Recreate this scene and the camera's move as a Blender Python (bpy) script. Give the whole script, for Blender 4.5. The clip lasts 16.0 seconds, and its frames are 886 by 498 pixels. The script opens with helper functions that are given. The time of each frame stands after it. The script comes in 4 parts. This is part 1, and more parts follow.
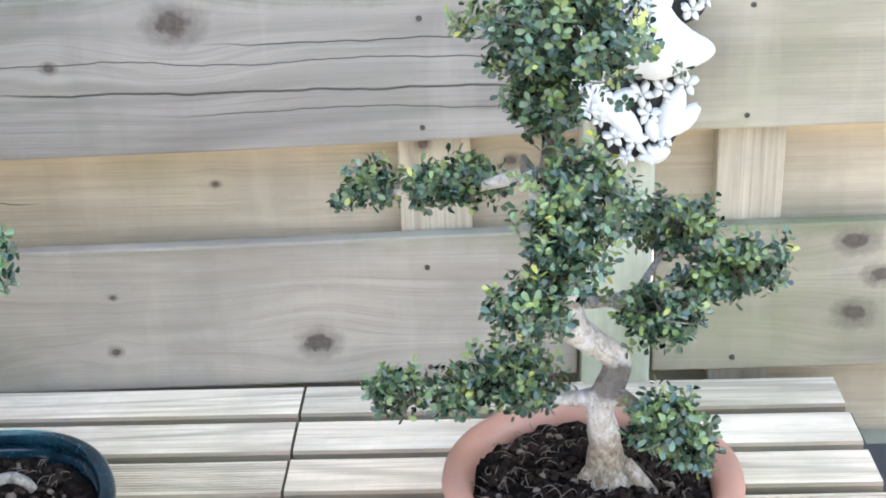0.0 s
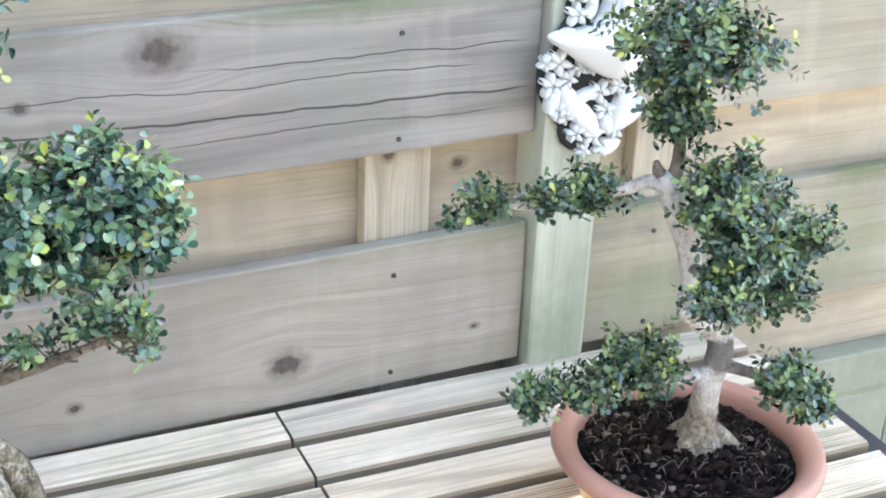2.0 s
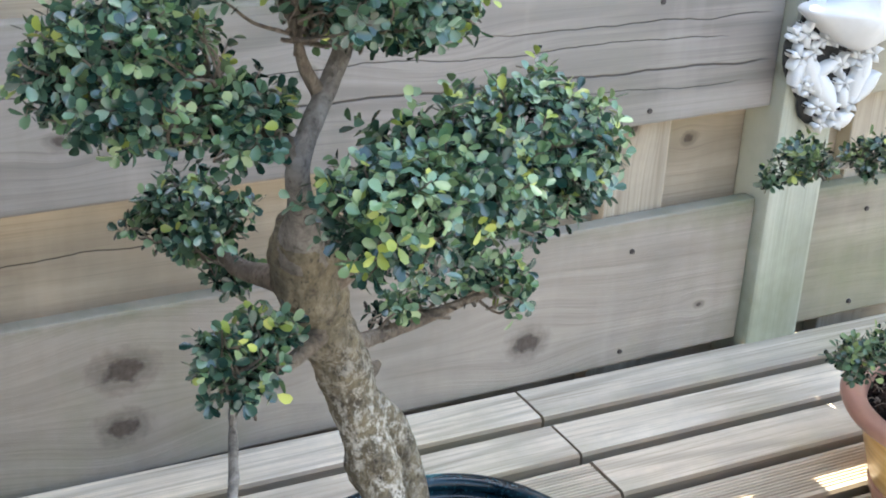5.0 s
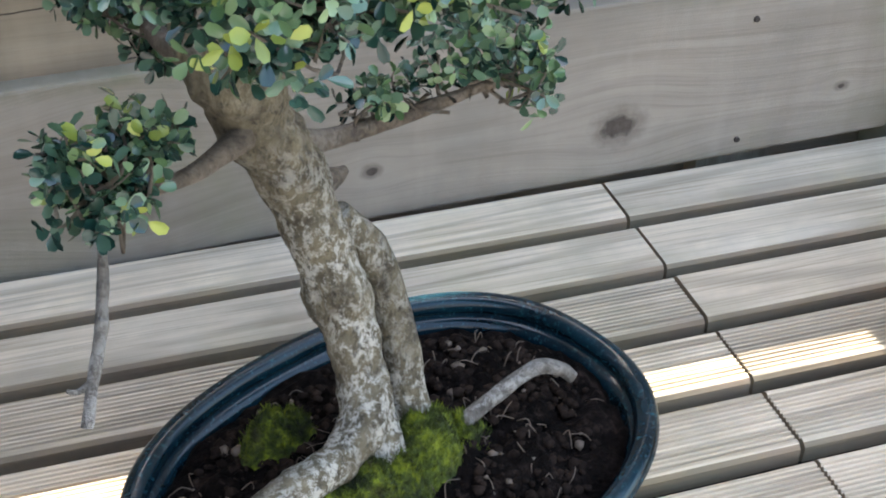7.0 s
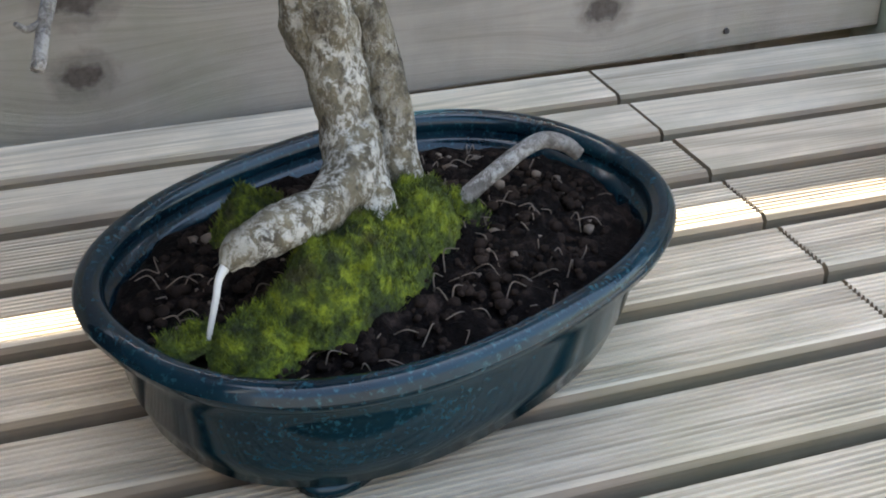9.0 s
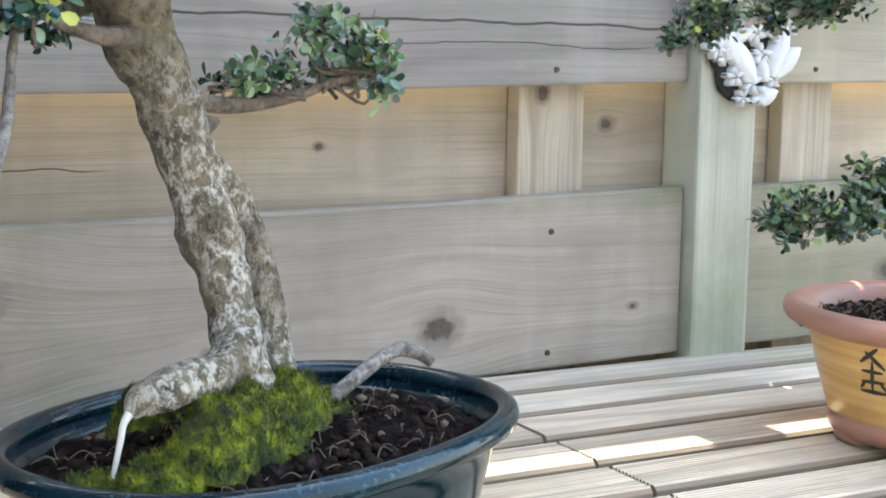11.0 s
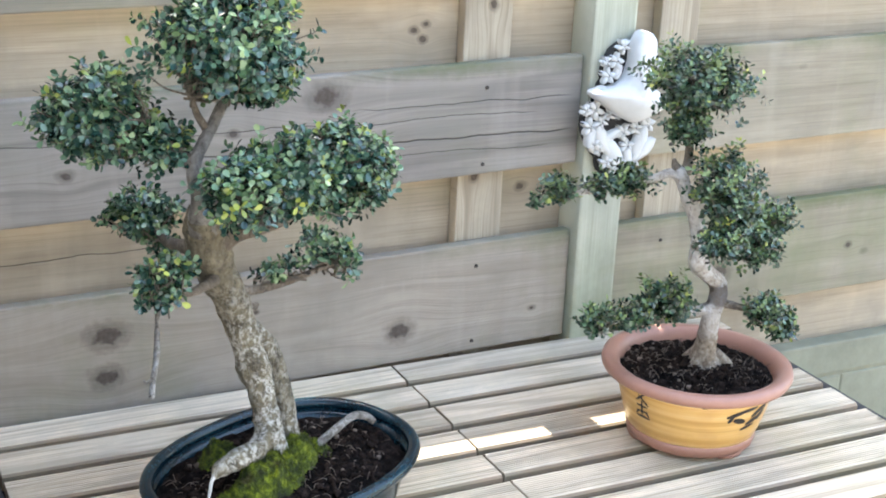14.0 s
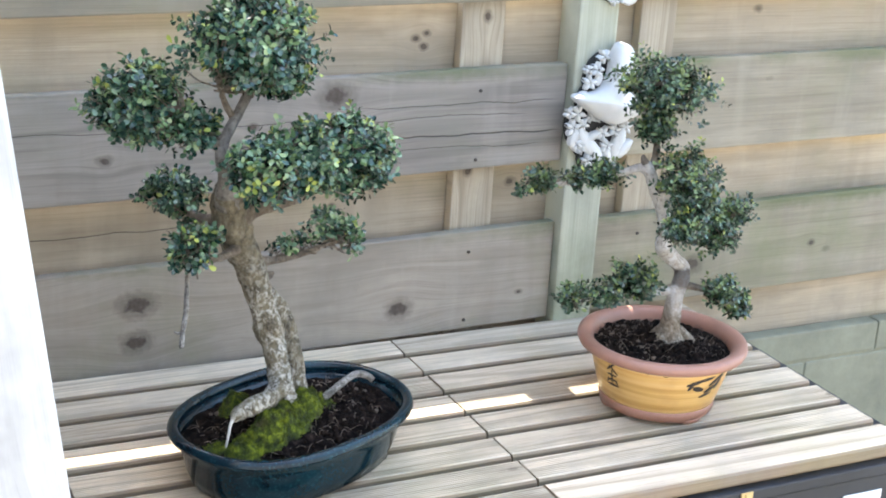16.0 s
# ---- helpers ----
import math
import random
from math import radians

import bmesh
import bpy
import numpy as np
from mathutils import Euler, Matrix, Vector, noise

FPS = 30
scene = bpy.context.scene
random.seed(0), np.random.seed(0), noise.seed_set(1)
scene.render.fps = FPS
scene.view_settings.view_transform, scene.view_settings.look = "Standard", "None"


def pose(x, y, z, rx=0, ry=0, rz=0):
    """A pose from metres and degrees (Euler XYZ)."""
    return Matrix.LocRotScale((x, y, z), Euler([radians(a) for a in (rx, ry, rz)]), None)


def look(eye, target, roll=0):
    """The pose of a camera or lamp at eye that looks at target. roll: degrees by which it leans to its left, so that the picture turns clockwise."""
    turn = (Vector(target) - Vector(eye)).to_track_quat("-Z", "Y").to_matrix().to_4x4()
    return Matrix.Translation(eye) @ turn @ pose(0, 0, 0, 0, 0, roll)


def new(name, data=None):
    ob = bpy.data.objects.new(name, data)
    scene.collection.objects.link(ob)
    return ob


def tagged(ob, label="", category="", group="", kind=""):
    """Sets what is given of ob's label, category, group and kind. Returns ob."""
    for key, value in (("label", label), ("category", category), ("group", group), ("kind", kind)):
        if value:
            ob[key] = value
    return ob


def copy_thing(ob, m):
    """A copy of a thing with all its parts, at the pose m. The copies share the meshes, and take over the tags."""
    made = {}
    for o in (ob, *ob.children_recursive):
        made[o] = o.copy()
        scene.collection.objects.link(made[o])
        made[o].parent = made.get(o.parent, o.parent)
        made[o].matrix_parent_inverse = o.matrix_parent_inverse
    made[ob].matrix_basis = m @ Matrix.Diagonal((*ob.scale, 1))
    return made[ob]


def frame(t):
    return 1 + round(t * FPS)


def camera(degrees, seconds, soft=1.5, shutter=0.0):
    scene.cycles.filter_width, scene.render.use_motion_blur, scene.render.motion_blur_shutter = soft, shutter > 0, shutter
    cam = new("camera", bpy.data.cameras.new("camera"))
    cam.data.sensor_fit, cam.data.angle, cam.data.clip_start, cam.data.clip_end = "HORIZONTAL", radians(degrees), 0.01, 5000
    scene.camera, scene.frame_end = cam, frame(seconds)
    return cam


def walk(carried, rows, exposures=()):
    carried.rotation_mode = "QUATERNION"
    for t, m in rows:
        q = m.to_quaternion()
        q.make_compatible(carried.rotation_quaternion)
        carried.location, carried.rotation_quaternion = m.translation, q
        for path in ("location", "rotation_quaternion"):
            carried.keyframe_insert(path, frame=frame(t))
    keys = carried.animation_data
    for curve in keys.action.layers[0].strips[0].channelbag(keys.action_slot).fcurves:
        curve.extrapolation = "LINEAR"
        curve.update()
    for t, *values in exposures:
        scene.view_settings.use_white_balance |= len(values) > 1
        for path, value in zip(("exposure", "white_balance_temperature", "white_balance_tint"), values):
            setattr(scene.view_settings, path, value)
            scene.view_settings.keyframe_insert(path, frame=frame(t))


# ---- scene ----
cam = camera(35.71, 16.0, soft=1.9)
PATH = [
    (0, (0.071, -1.455, 1.571), (0.004, 0.371, 0.756), -2.2),
    (0.5, (-0.083, -1.437, 1.595), (0.133, 0.363, 0.75), -0.9),
    (1, (-0.252, -1.458, 1.6), (0.189, 0.308, 0.772), -1.6),
    (1.5, (-0.428, -1.404, 1.597), (0.25, 0.294, 0.787), 1.1),
    (2, (-0.568, -1.347, 1.625), (0.198, 0.292, 0.771), 2.5),
    (2.5, (-0.731, -1.353, 1.636), (0.143, 0.229, 0.781), 2.9),
    (3, (-0.817, -1.367, 1.636), (0.055, 0.223, 0.793), 3.0),
    (3.5, (-0.927, -1.36, 1.645), (-0.024, 0.219, 0.814), 4.1),
    (5.8, (-0.796, -1.133, 1.5), (-0.04, 0.53, 0.686), 1.6),
    (6, (-0.708, -1.127, 1.56), (-0.089, 0.516, 0.601), 0.8),
    (6.5, (-0.683, -1.062, 1.516), (-0.103, 0.521, 0.439), 1.2),
    (7, (-0.661, -1.04, 1.468), (-0.14, 0.509, 0.315), 1.1),
    (7.5, (-0.656, -1.029, 1.442), (-0.164, 0.46, 0.201), 1.2),
    (8, (-0.646, -1.018, 1.398), (-0.173, 0.438, 0.111), 0.5),
    (10.3, (-0.781, -1.199, 1.063), (0.022, 0.594, 0.689), -0.3),
    (10.5, (-0.783, -1.206, 1.07), (0.029, 0.586, 0.711), -0.7),
    (11, (-0.789, -1.236, 1.074), (0.141, 0.514, 0.808), 0.9),
    (11.5, (-0.815, -1.29, 1.112), (0.204, 0.42, 0.918), 1.0),
    (12, (-0.841, -1.346, 1.144), (0.216, 0.344, 0.981), 1.6),
    (12.5, (-0.821, -1.356, 1.304), (0.202, 0.324, 0.942), 0.3),
    (13, (-0.885, -1.495, 1.54), (0.066, 0.152, 0.922), -1.0),
    (13.5, (-0.94, -1.688, 1.64), (-0.053, -0.028, 0.964), 1.6),
    (14, (-0.996, -1.857, 1.666), (-0.149, -0.171, 1.002), 2.6),
    (14.5, (-1.046, -1.933, 1.679), (-0.196, -0.243, 1.03), 3.4),
    (15, (-1.078, -2.019, 1.693), (-0.23, -0.324, 1.055), 3.6),
    (15.5, (-1.087, -2.071, 1.703), (-0.237, -0.373, 1.075), 3.8),
    (16, (-1.086, -2.088, 1.697), (-0.246, -0.39, 1.056), 3.5),
]
EXPOSURES = [(0.0, 3.09), (1.5, 3.17), (2.5, 2.94), (3.5, 2.78), (6.0, 2.61), (8.0, 2.31), (10.5, 2.54), (11.5, 3.0), (12.5, 2.93), (13.5, 2.82), (16.0, 2.62)]
walk(cam, [(t, look(eye, target, roll)) for t, eye, target, roll in PATH], EXPOSURES)

# ---- light: high sun behind the fence, clear sky ----
SUN_UP = 60.5
world = bpy.data.worlds.new("sky")
scene.world = world
world.use_nodes = True
wn = world.node_tree
sky = wn.nodes.new("ShaderNodeTexSky")
sky.sky_type = "NISHITA"
sky.sun_disc = False
sky.sun_elevation = radians(SUN_UP)
sky.sun_rotation = 0.0
sky.air_density = 1.6
sky.dust_density = 3.0
wn.links.new(sky.outputs[0], wn.nodes["Background"].inputs[0])
wn.nodes["Background"].inputs[1].default_value = 0.15
sun_data = bpy.data.lights.new("sun", "SUN")
sun_data.energy = 4.5
sun_data.angle = radians(0.5)
sun_data.color = (1.0, 0.94, 0.84)
sun = new("sun", sun_data)
sun.matrix_world = look((0, 6 * math.cos(radians(SUN_UP)), 6 * math.sin(radians(SUN_UP))), (0, 0, 0))


# ---- materials ----
class Nodes:
    """Short calls for building a node material."""

    def __init__(self, name):
        self.mat = bpy.data.materials.new(name)
        self.mat.use_nodes = True
        self.tree = self.mat.node_tree
        self.bsdf = self.tree.nodes["Principled BSDF"]

    def add(self, kind, **inputs):
        node = self.tree.nodes.new(kind)
        for key, value in inputs.items():
            self.put(node, key.replace("_", " "), value)
        return node

    def put(self, node, key, value):
        socket = node.inputs[int(key[1:])] if key[0] == "i" and key[1:].isdigit() else node.inputs[key]
        if isinstance(value, bpy.types.NodeSocket):
            self.tree.links.new(value, socket)
        else:
            socket.default_value = value

    def math(self, op, a, b=0.0, c=0.0, clamp=False):
        node = self.add("ShaderNodeMath", i0=a, i1=b, i2=c)
        node.operation, node.use_clamp = op, clamp
        return node.outputs[0]

    def vec(self, op, a, b=(0, 0, 0)):
        node = self.add("ShaderNodeVectorMath", i0=a, i1=b)
        node.operation = op
        return node.outputs["Value"] if op in ("LENGTH", "DISTANCE", "DOT_PRODUCT") else node.outputs[0]

    def noise(self, co, scale, detail=4.0, rough=0.55, distortion=0.0):
        return self.add("ShaderNodeTexNoise", Vector=co, Scale=scale, Detail=detail, Roughness=rough, Distortion=distortion).outputs["Fac"]

    def span(self, value, a, b, lo=0.0, hi=1.0):
        node = self.add("ShaderNodeMapRange", i0=value, i1=a, i2=b, i3=lo, i4=hi)
        return node.outputs[0]

    def mix(self, fac, a, b, blend="MIX"):
        node = self.tree.nodes.new("ShaderNodeMix")
        node.data_type, node.blend_type = "RGBA", blend
        for socket, value in ((node.inputs[0], fac), (node.inputs[6], a), (node.inputs[7], b)):
            if isinstance(value, bpy.types.NodeSocket):
                self.tree.links.new(value, socket)
            else:
                socket.default_value = value if socket is node.inputs[0] else (*value, 1.0)
        return node.outputs[2]

    def ramp(self, fac, *stops):
        node = self.add("ShaderNodeValToRGB", i0=fac)
        el = node.color_ramp.elements
        while len(el) < len(stops):
            el.new(0.5)
        for e, (pos, col) in zip(el, stops):
            e.position, e.color = pos, (*col, 1.0)
        return node.outputs[0]

    def finish(self, color, rough=0.6, bump=None, strength=0.3, distance=0.002, **more):
        self.put(self.bsdf, "Base Color", color if isinstance(color, bpy.types.NodeSocket) else (*color, 1.0))
        self.put(self.bsdf, "Roughness", rough)
        if bump is not None:
            node = self.add("ShaderNodeBump", Strength=strength, Distance=distance, Height=bump)
            self.put(self.bsdf, "Normal", node.outputs[0])
        for key, value in more.items():
            self.put(self.bsdf, key.replace("_", " "), value)
        return self.mat

    def local(self):
        return self.add("ShaderNodeTexCoord").outputs["Object"]

    def island(self):
        return self.add("ShaderNodeNewGeometry").outputs["Random Per Island"]

    def each(self):
        return self.add("ShaderNodeObjectInfo").outputs["Random"]


def wood(name, pale, mid, dark, along=0, knots=(), cracks=(), algae=0.0, fine=1.0, rough=0.75, tone=0.25, moss=(0.16, 0.19, 0.08), scale=1.0, knot_dark=(0.05, 0.036, 0.028), flow=0.07, streak=0.36, sun_glow=(), mossy=(), across=None):
    """Weathered sawn softwood: streaks and rings along one axis, flowing round the knots given as (u, v, size)."""
    n = Nodes(name)
    co = n.local()
    sep = n.add("ShaderNodeSeparateXYZ", Vector=co).outputs
    across = {0: 2, 1: 0, 2: 0}[along] if across is None else across
    u, v, w = sep[along], sep[across], sep[3 - along - across]
    seed = n.each()
    warp, knot_mask, ring_mask = None, None, None
    for ku, kv, size in knots:
        du = n.math("MULTIPLY", n.math("SUBTRACT", u, ku), 0.72)
        dv = n.math("SUBTRACT", v, kv)
        d2 = n.math("ADD", n.math("MULTIPLY", du, du), n.math("MULTIPLY", dv, dv))
        d = n.math("SQRT", d2)
        push = n.math("MULTIPLY", dv, n.math("EXPONENT", n.math("MULTIPLY", d2, -0.22 / size**2)))
        push = n.math("MULTIPLY", push, -0.7)
        ragged = n.math("ADD", d, n.math("MULTIPLY", n.math("SUBTRACT", n.noise(co, 70.0, 3.0), 0.5), size * 0.7))
        core = n.math("ADD", n.span(ragged, size * 0.30, size * 0.5, 0.55, 0.0), n.span(ragged, size * 0.6, size * 0.95, 0.45, 0.0))
        warp = push if warp is None else n.math("ADD", warp, push)
        knot_mask = core if knot_mask is None else n.math("MAXIMUM", knot_mask, core)
    if warp is not None:
        v = n.math("ADD", v, warp)
    wav = n.noise(n.add("ShaderNodeCombineXYZ", X=n.math("MULTIPLY", u, 1.3 * scale), Y=n.math("MULTIPLY", v, 7 * scale), Z=n.math("ADD", w, n.math("MULTIPLY", seed, 37.0))).outputs[0], 1.0, 3.0, 0.5)
    vv = n.math("ADD", v, n.math("MULTIPLY", wav, 0.008))
    at = lambda su, sv: n.add("ShaderNodeCombineXYZ", X=n.math("MULTIPLY", u, su * scale), Y=n.math("MULTIPLY", vv, sv * scale), Z=n.math("ADD", w, n.math("MULTIPLY", seed, 19.0))).outputs[0]
    bands = n.noise(at(1.1, 60), 1.0, 8.0, 0.68)
    fibre = n.noise(at(5, 380), 1.0, 4.0, 0.62)
    field = n.noise(at(0.30, 5.0), 1.0, 1.5, 0.4)
    lines = n.math("SINE", n.math("MULTIPLY", n.math("ADD", field, n.math("MULTIPLY", bands, 0.035)), 95.0))
    blot = n.noise(co, 5.0, 6.0, 0.68)
    broad = n.noise(at(0.8, 7.0), 1.0, 4.0, 0.6)
    soft = lambda a, b, f: tuple(p * (1 - f) + q * f for p, q in zip(a, b))
    col = n.ramp(bands, (0.20, soft(mid, dark, streak)), (0.45, mid), (0.75, soft(mid, pale, 0.35 + 0.65 * streak)))
    col = n.mix(n.math("MULTIPLY", n.span(lines, 0.55, 1.0), flow), col, dark)
    col = n.mix(n.math("MULTIPLY", n.span(fibre, 0.50, 0.72), 0.38 * fine), col, dark)
    col = n.mix(n.span(blot, 0.45, 0.66, 0.0, 0.60), col, soft(mid, (0.17, 0.166, 0.155), 0.55))
    # long damp stains and bleached stretches
    stain = n.noise(at(1.6, 9.0), 1.0, 5.0, 0.62)
    col = n.mix(n.span(stain, 0.50, 0.72, 0.0, 0.62), col, soft(mid, dark, 0.75))
    col = n.mix(n.span(n.noise(at(2.3, 13.0), 1.0, 4.0, 0.6), 0.55, 0.74, 0.0, 0.55), col, pale)
    if along == 0 and across == 2:
        # faint rain runs down the boards
        runs = n.noise(n.add("ShaderNodeCombineXYZ", X=n.math("MULTIPLY", u, 13.0), Y=n.math("MULTIPLY", v, 1.6), Z=n.math("MULTIPLY", seed, 23.0)).outputs[0], 1.0, 4.0, 0.6)
        col = n.mix(n.span(runs, 0.52, 0.74, 0.0, 0.42), col, soft(mid, dark, 0.6))
        col = n.mix(n.span(runs, 0.24, 0.42, 0.35, 0.0), col, pale)
    # small pin knots and bruises
    pins = n.add("ShaderNodeTexVoronoi", Vector=n.add("ShaderNodeCombineXYZ", X=n.math("MULTIPLY", u, 6.0), Y=n.math("MULTIPLY", v, 9.0), Z=n.math("MULTIPLY", seed, 31.0)).outputs[0], Scale=1.0)
    pin = n.math("MULTIPLY", n.span(n.math("ADD", pins.outputs["Distance"], n.math("MULTIPLY", n.noise(co, 90.0, 3.0), 0.06)), 0.055, 0.12, 1.0, 0.0), n.span(n.add("ShaderNodeSeparateColor", Color=pins.outputs["Color"]).outputs[0], 0.58, 0.62))
    col = n.mix(n.math("MULTIPLY", pin, 0.75), col, soft(dark, (0.0, 0.0, 0.0), 0.45))
    hsv = n.add("ShaderNodeHueSaturation", Color=col, Value=n.span(n.math("ADD", n.math("MULTIPLY", seed, 0.5), n.math("MULTIPLY", broad, 1.0)), 0.35, 1.1, 1 - tone, 1 + tone * 0.8))
    col = hsv.outputs[0]
    if algae:
        green = n.math("MULTIPLY", n.span(n.noise(co, 3.2, 5.0, 0.65), 0.50, 0.72), algae)
        col = n.mix(green, col, moss)
    for low, high in sun_glow:
        # tan strip painted in where sunlight glows below the board above
        edge = n.math("ADD", sep[2], n.math("MULTIPLY", n.math("SUBTRACT", n.noise(at(2.0, 3.0), 1.0, 4.0), 0.5), 0.05))
        glow = n.math("MULTIPLY", n.math("MULTIPLY", n.span(edge, low, high), n.span(sep[2], high + 0.04, high + 0.041, 1.0, 0.0)), n.span(n.noise(co, 2.2, 3.0), 0.40, 0.62, 0.08, 0.7))
        col = n.mix(glow, col, (0.62, 0.44, 0.20))
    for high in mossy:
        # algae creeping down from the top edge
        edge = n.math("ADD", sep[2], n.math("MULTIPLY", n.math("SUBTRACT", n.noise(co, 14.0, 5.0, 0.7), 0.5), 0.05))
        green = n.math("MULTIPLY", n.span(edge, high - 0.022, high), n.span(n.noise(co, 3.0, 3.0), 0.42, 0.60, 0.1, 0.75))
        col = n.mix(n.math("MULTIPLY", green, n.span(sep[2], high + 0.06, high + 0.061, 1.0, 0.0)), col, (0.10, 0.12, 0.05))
    height = n.math("ADD", n.math("MULTIPLY", fibre, 0.6), n.math("ADD", n.math("MULTIPLY", bands, 0.45), n.math("MULTIPLY", lines, -flow * 0.6)))
    if knot_mask is not None:
        grain = n.noise(co, 160.0, 3.0)
        col = n.mix(n.math("MULTIPLY", knot_mask, n.span(grain, 0.2, 0.8, 0.75, 1.0)), col, knot_dark)
        height = n.math("SUBTRACT", height, n.math("MULTIPLY", knot_mask, 0.5))
    for cu0, cu1, cv, wide in cracks:
        wig = n.math("MULTIPLY", n.math("SUBTRACT", n.noise(n.add("ShaderNodeCombineXYZ", X=n.math("MULTIPLY", u, 5.0), Y=cv * 50).outputs[0], 1.0, 4.0), 0.5), 0.03)
        off = n.math("ABSOLUTE", n.math("SUBTRACT", n.math("SUBTRACT", sep[across], cv), wig))
        line = n.math("MULTIPLY", n.span(off, wide * 0.35, wide, 1.0, 0.0), n.math("MULTIPLY", n.span(u, cu0, cu0 + 0.08), n.span(u, cu1 - 0.03, cu1, 1.0, 0.0)))
        col = n.mix(n.math("MULTIPLY", line, 0.9), col, (0.035, 0.028, 0.022))
        height = n.math("SUBTRACT", height, n.math("MULTIPLY", line, 1.5))
    return n.finish(col, n.span(bands, 0.2, 0.8, rough - 0.1, rough + 0.1), height, 0.55, 0.0016)


FENCE = ((0.47, 0.415, 0.355), (0.335, 0.292, 0.244), (0.120, 0.098, 0.078))
WARM = ((0.47, 0.415, 0.325), (0.335, 0.292, 0.220), (0.130, 0.108, 0.075))
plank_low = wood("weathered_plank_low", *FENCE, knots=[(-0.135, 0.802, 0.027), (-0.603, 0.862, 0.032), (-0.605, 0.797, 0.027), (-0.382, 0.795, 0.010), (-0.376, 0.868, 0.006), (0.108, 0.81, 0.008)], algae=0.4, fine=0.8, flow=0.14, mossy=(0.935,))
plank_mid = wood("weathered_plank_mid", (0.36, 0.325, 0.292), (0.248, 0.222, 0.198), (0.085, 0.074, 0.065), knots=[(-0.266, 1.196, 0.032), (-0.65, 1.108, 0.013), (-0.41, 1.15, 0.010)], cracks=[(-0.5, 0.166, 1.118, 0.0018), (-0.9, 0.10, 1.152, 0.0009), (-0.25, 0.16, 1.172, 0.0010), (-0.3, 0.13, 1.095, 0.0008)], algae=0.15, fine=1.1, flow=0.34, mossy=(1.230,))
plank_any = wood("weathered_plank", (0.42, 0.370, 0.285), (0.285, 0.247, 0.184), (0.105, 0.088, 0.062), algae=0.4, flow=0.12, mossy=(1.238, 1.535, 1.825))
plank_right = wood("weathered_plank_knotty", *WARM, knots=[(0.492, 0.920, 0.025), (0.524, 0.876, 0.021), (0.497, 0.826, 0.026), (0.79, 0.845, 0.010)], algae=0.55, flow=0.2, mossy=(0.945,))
plank_rear = wood("sheltered_plank", (0.52, 0.445, 0.345), (0.375, 0.318, 0.240), (0.135, 0.106, 0.076), knots=[(-0.105, 1.279, 0.010), (-0.085, 1.288, 0.009), (-0.09, 1.265, 0.010), (-0.25, 0.99, 0.007), (0.10, 1.01, 0.012)], cracks=[(-1.2, -0.46, 0.970, 0.0010)], algae=0.35, sun_glow=((1.030, 1.066), (1.328, 1.360), (1.622, 1.654), (0.722, 0.762)))
batten_wood = wood("batten_wood", (0.54, 0.475, 0.38), (0.41, 0.352, 0.265), (0.17, 0.13, 0.09), along=2, knots=[(1.045, -0.002, 0.013), (1.32, 0.018, 0.012)], fine=1.6, flow=0.4, streak=0.8)
post_wood = wood("algae_post_wood", (0.50, 0.51, 0.42), (0.37, 0.38, 0.30), (0.15, 0.16, 0.11), along=2, algae=0.8, moss=(0.18, 0.205, 0.12), fine=0.7, tone=0.3)
deck_wood = wood("silvered_deck_wood", (0.86, 0.745, 0.585), (0.63, 0.522, 0.385), (0.16, 0.115, 0.07), algae=0.35, moss=(0.30, 0.29, 0.14), fine=1.7, scale=1.1, tone=0.30, flow=0.40, streak=0.75, across=1)
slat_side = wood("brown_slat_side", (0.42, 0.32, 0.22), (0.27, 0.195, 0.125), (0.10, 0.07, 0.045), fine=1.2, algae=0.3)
white_wood = wood("white_painted_wood", (0.80, 0.80, 0.80), (0.68, 0.68, 0.68), (0.30, 0.31, 0.33), along=2, algae=0.6, moss=(0.24, 0.245, 0.25), fine=0.6, tone=0.12, knots=[(0.95, -0.015, 0.02), (1.5, 0.01, 0.02)], knot_dark=(0.32, 0.30, 0.28), streak=0.4)


def plain(name, color, rough, vary=0.2, grain=40.0, bump=0.2, distance=0.001, **more):
    n = Nodes(name)
    co = n.local()
    big, small = n.noise(co, grain * 0.18, 4.0), n.noise(co, grain, 5.0, 0.65)
    f = n.math("ADD", n.math("MULTIPLY", big, 0.6), n.math("MULTIPLY", small, 0.4))
    col = n.mix(n.span(f, 0.3, 0.7), tuple(c * (1 - vary) for c in color), tuple(min(1, c * (1 + vary)) for c in color))
    return n.finish(col, n.span(small, 0.3, 0.7, max(0.02, rough - 0.08), min(1, rough + 0.08)), small, bump, distance, **more)


box_dark = plain("dark_stained_wood", (0.030, 0.032, 0.036), 0.55, 0.3, 60)
brass = plain("brass", (0.70, 0.56, 0.30), 0.42, 0.15, 90, 0.1, Metallic=1.0)
paper = plain("white_label", (0.8, 0.8, 0.78), 0.6, 0.04, 30, 0.05)
nail_metal = plain("rusty_nail", (0.045, 0.036, 0.032), 0.6, 0.3, 300)
terracotta = plain("terracotta_glaze", (0.36, 0.185, 0.135), 0.42, 0.16, 50, 0.12)
concrete = plain("mossy_concrete", (0.25, 0.25, 0.185), 0.9, 0.30, 28, 0.5, 0.003)
ground_mat = plain("paving", (0.19, 0.185, 0.175), 0.9, 0.18, 9, 0.4, 0.004)
wall_mat = plain("pale_render", (0.24, 0.24, 0.235), 0.85, 0.08, 20, 0.3, 0.003)
soil_crumb = plain("soil_crumb", (0.020, 0.0135, 0.0105), 0.95, 0.9, 120, 0.6, 0.002, Specular_IOR_Level=0.08)
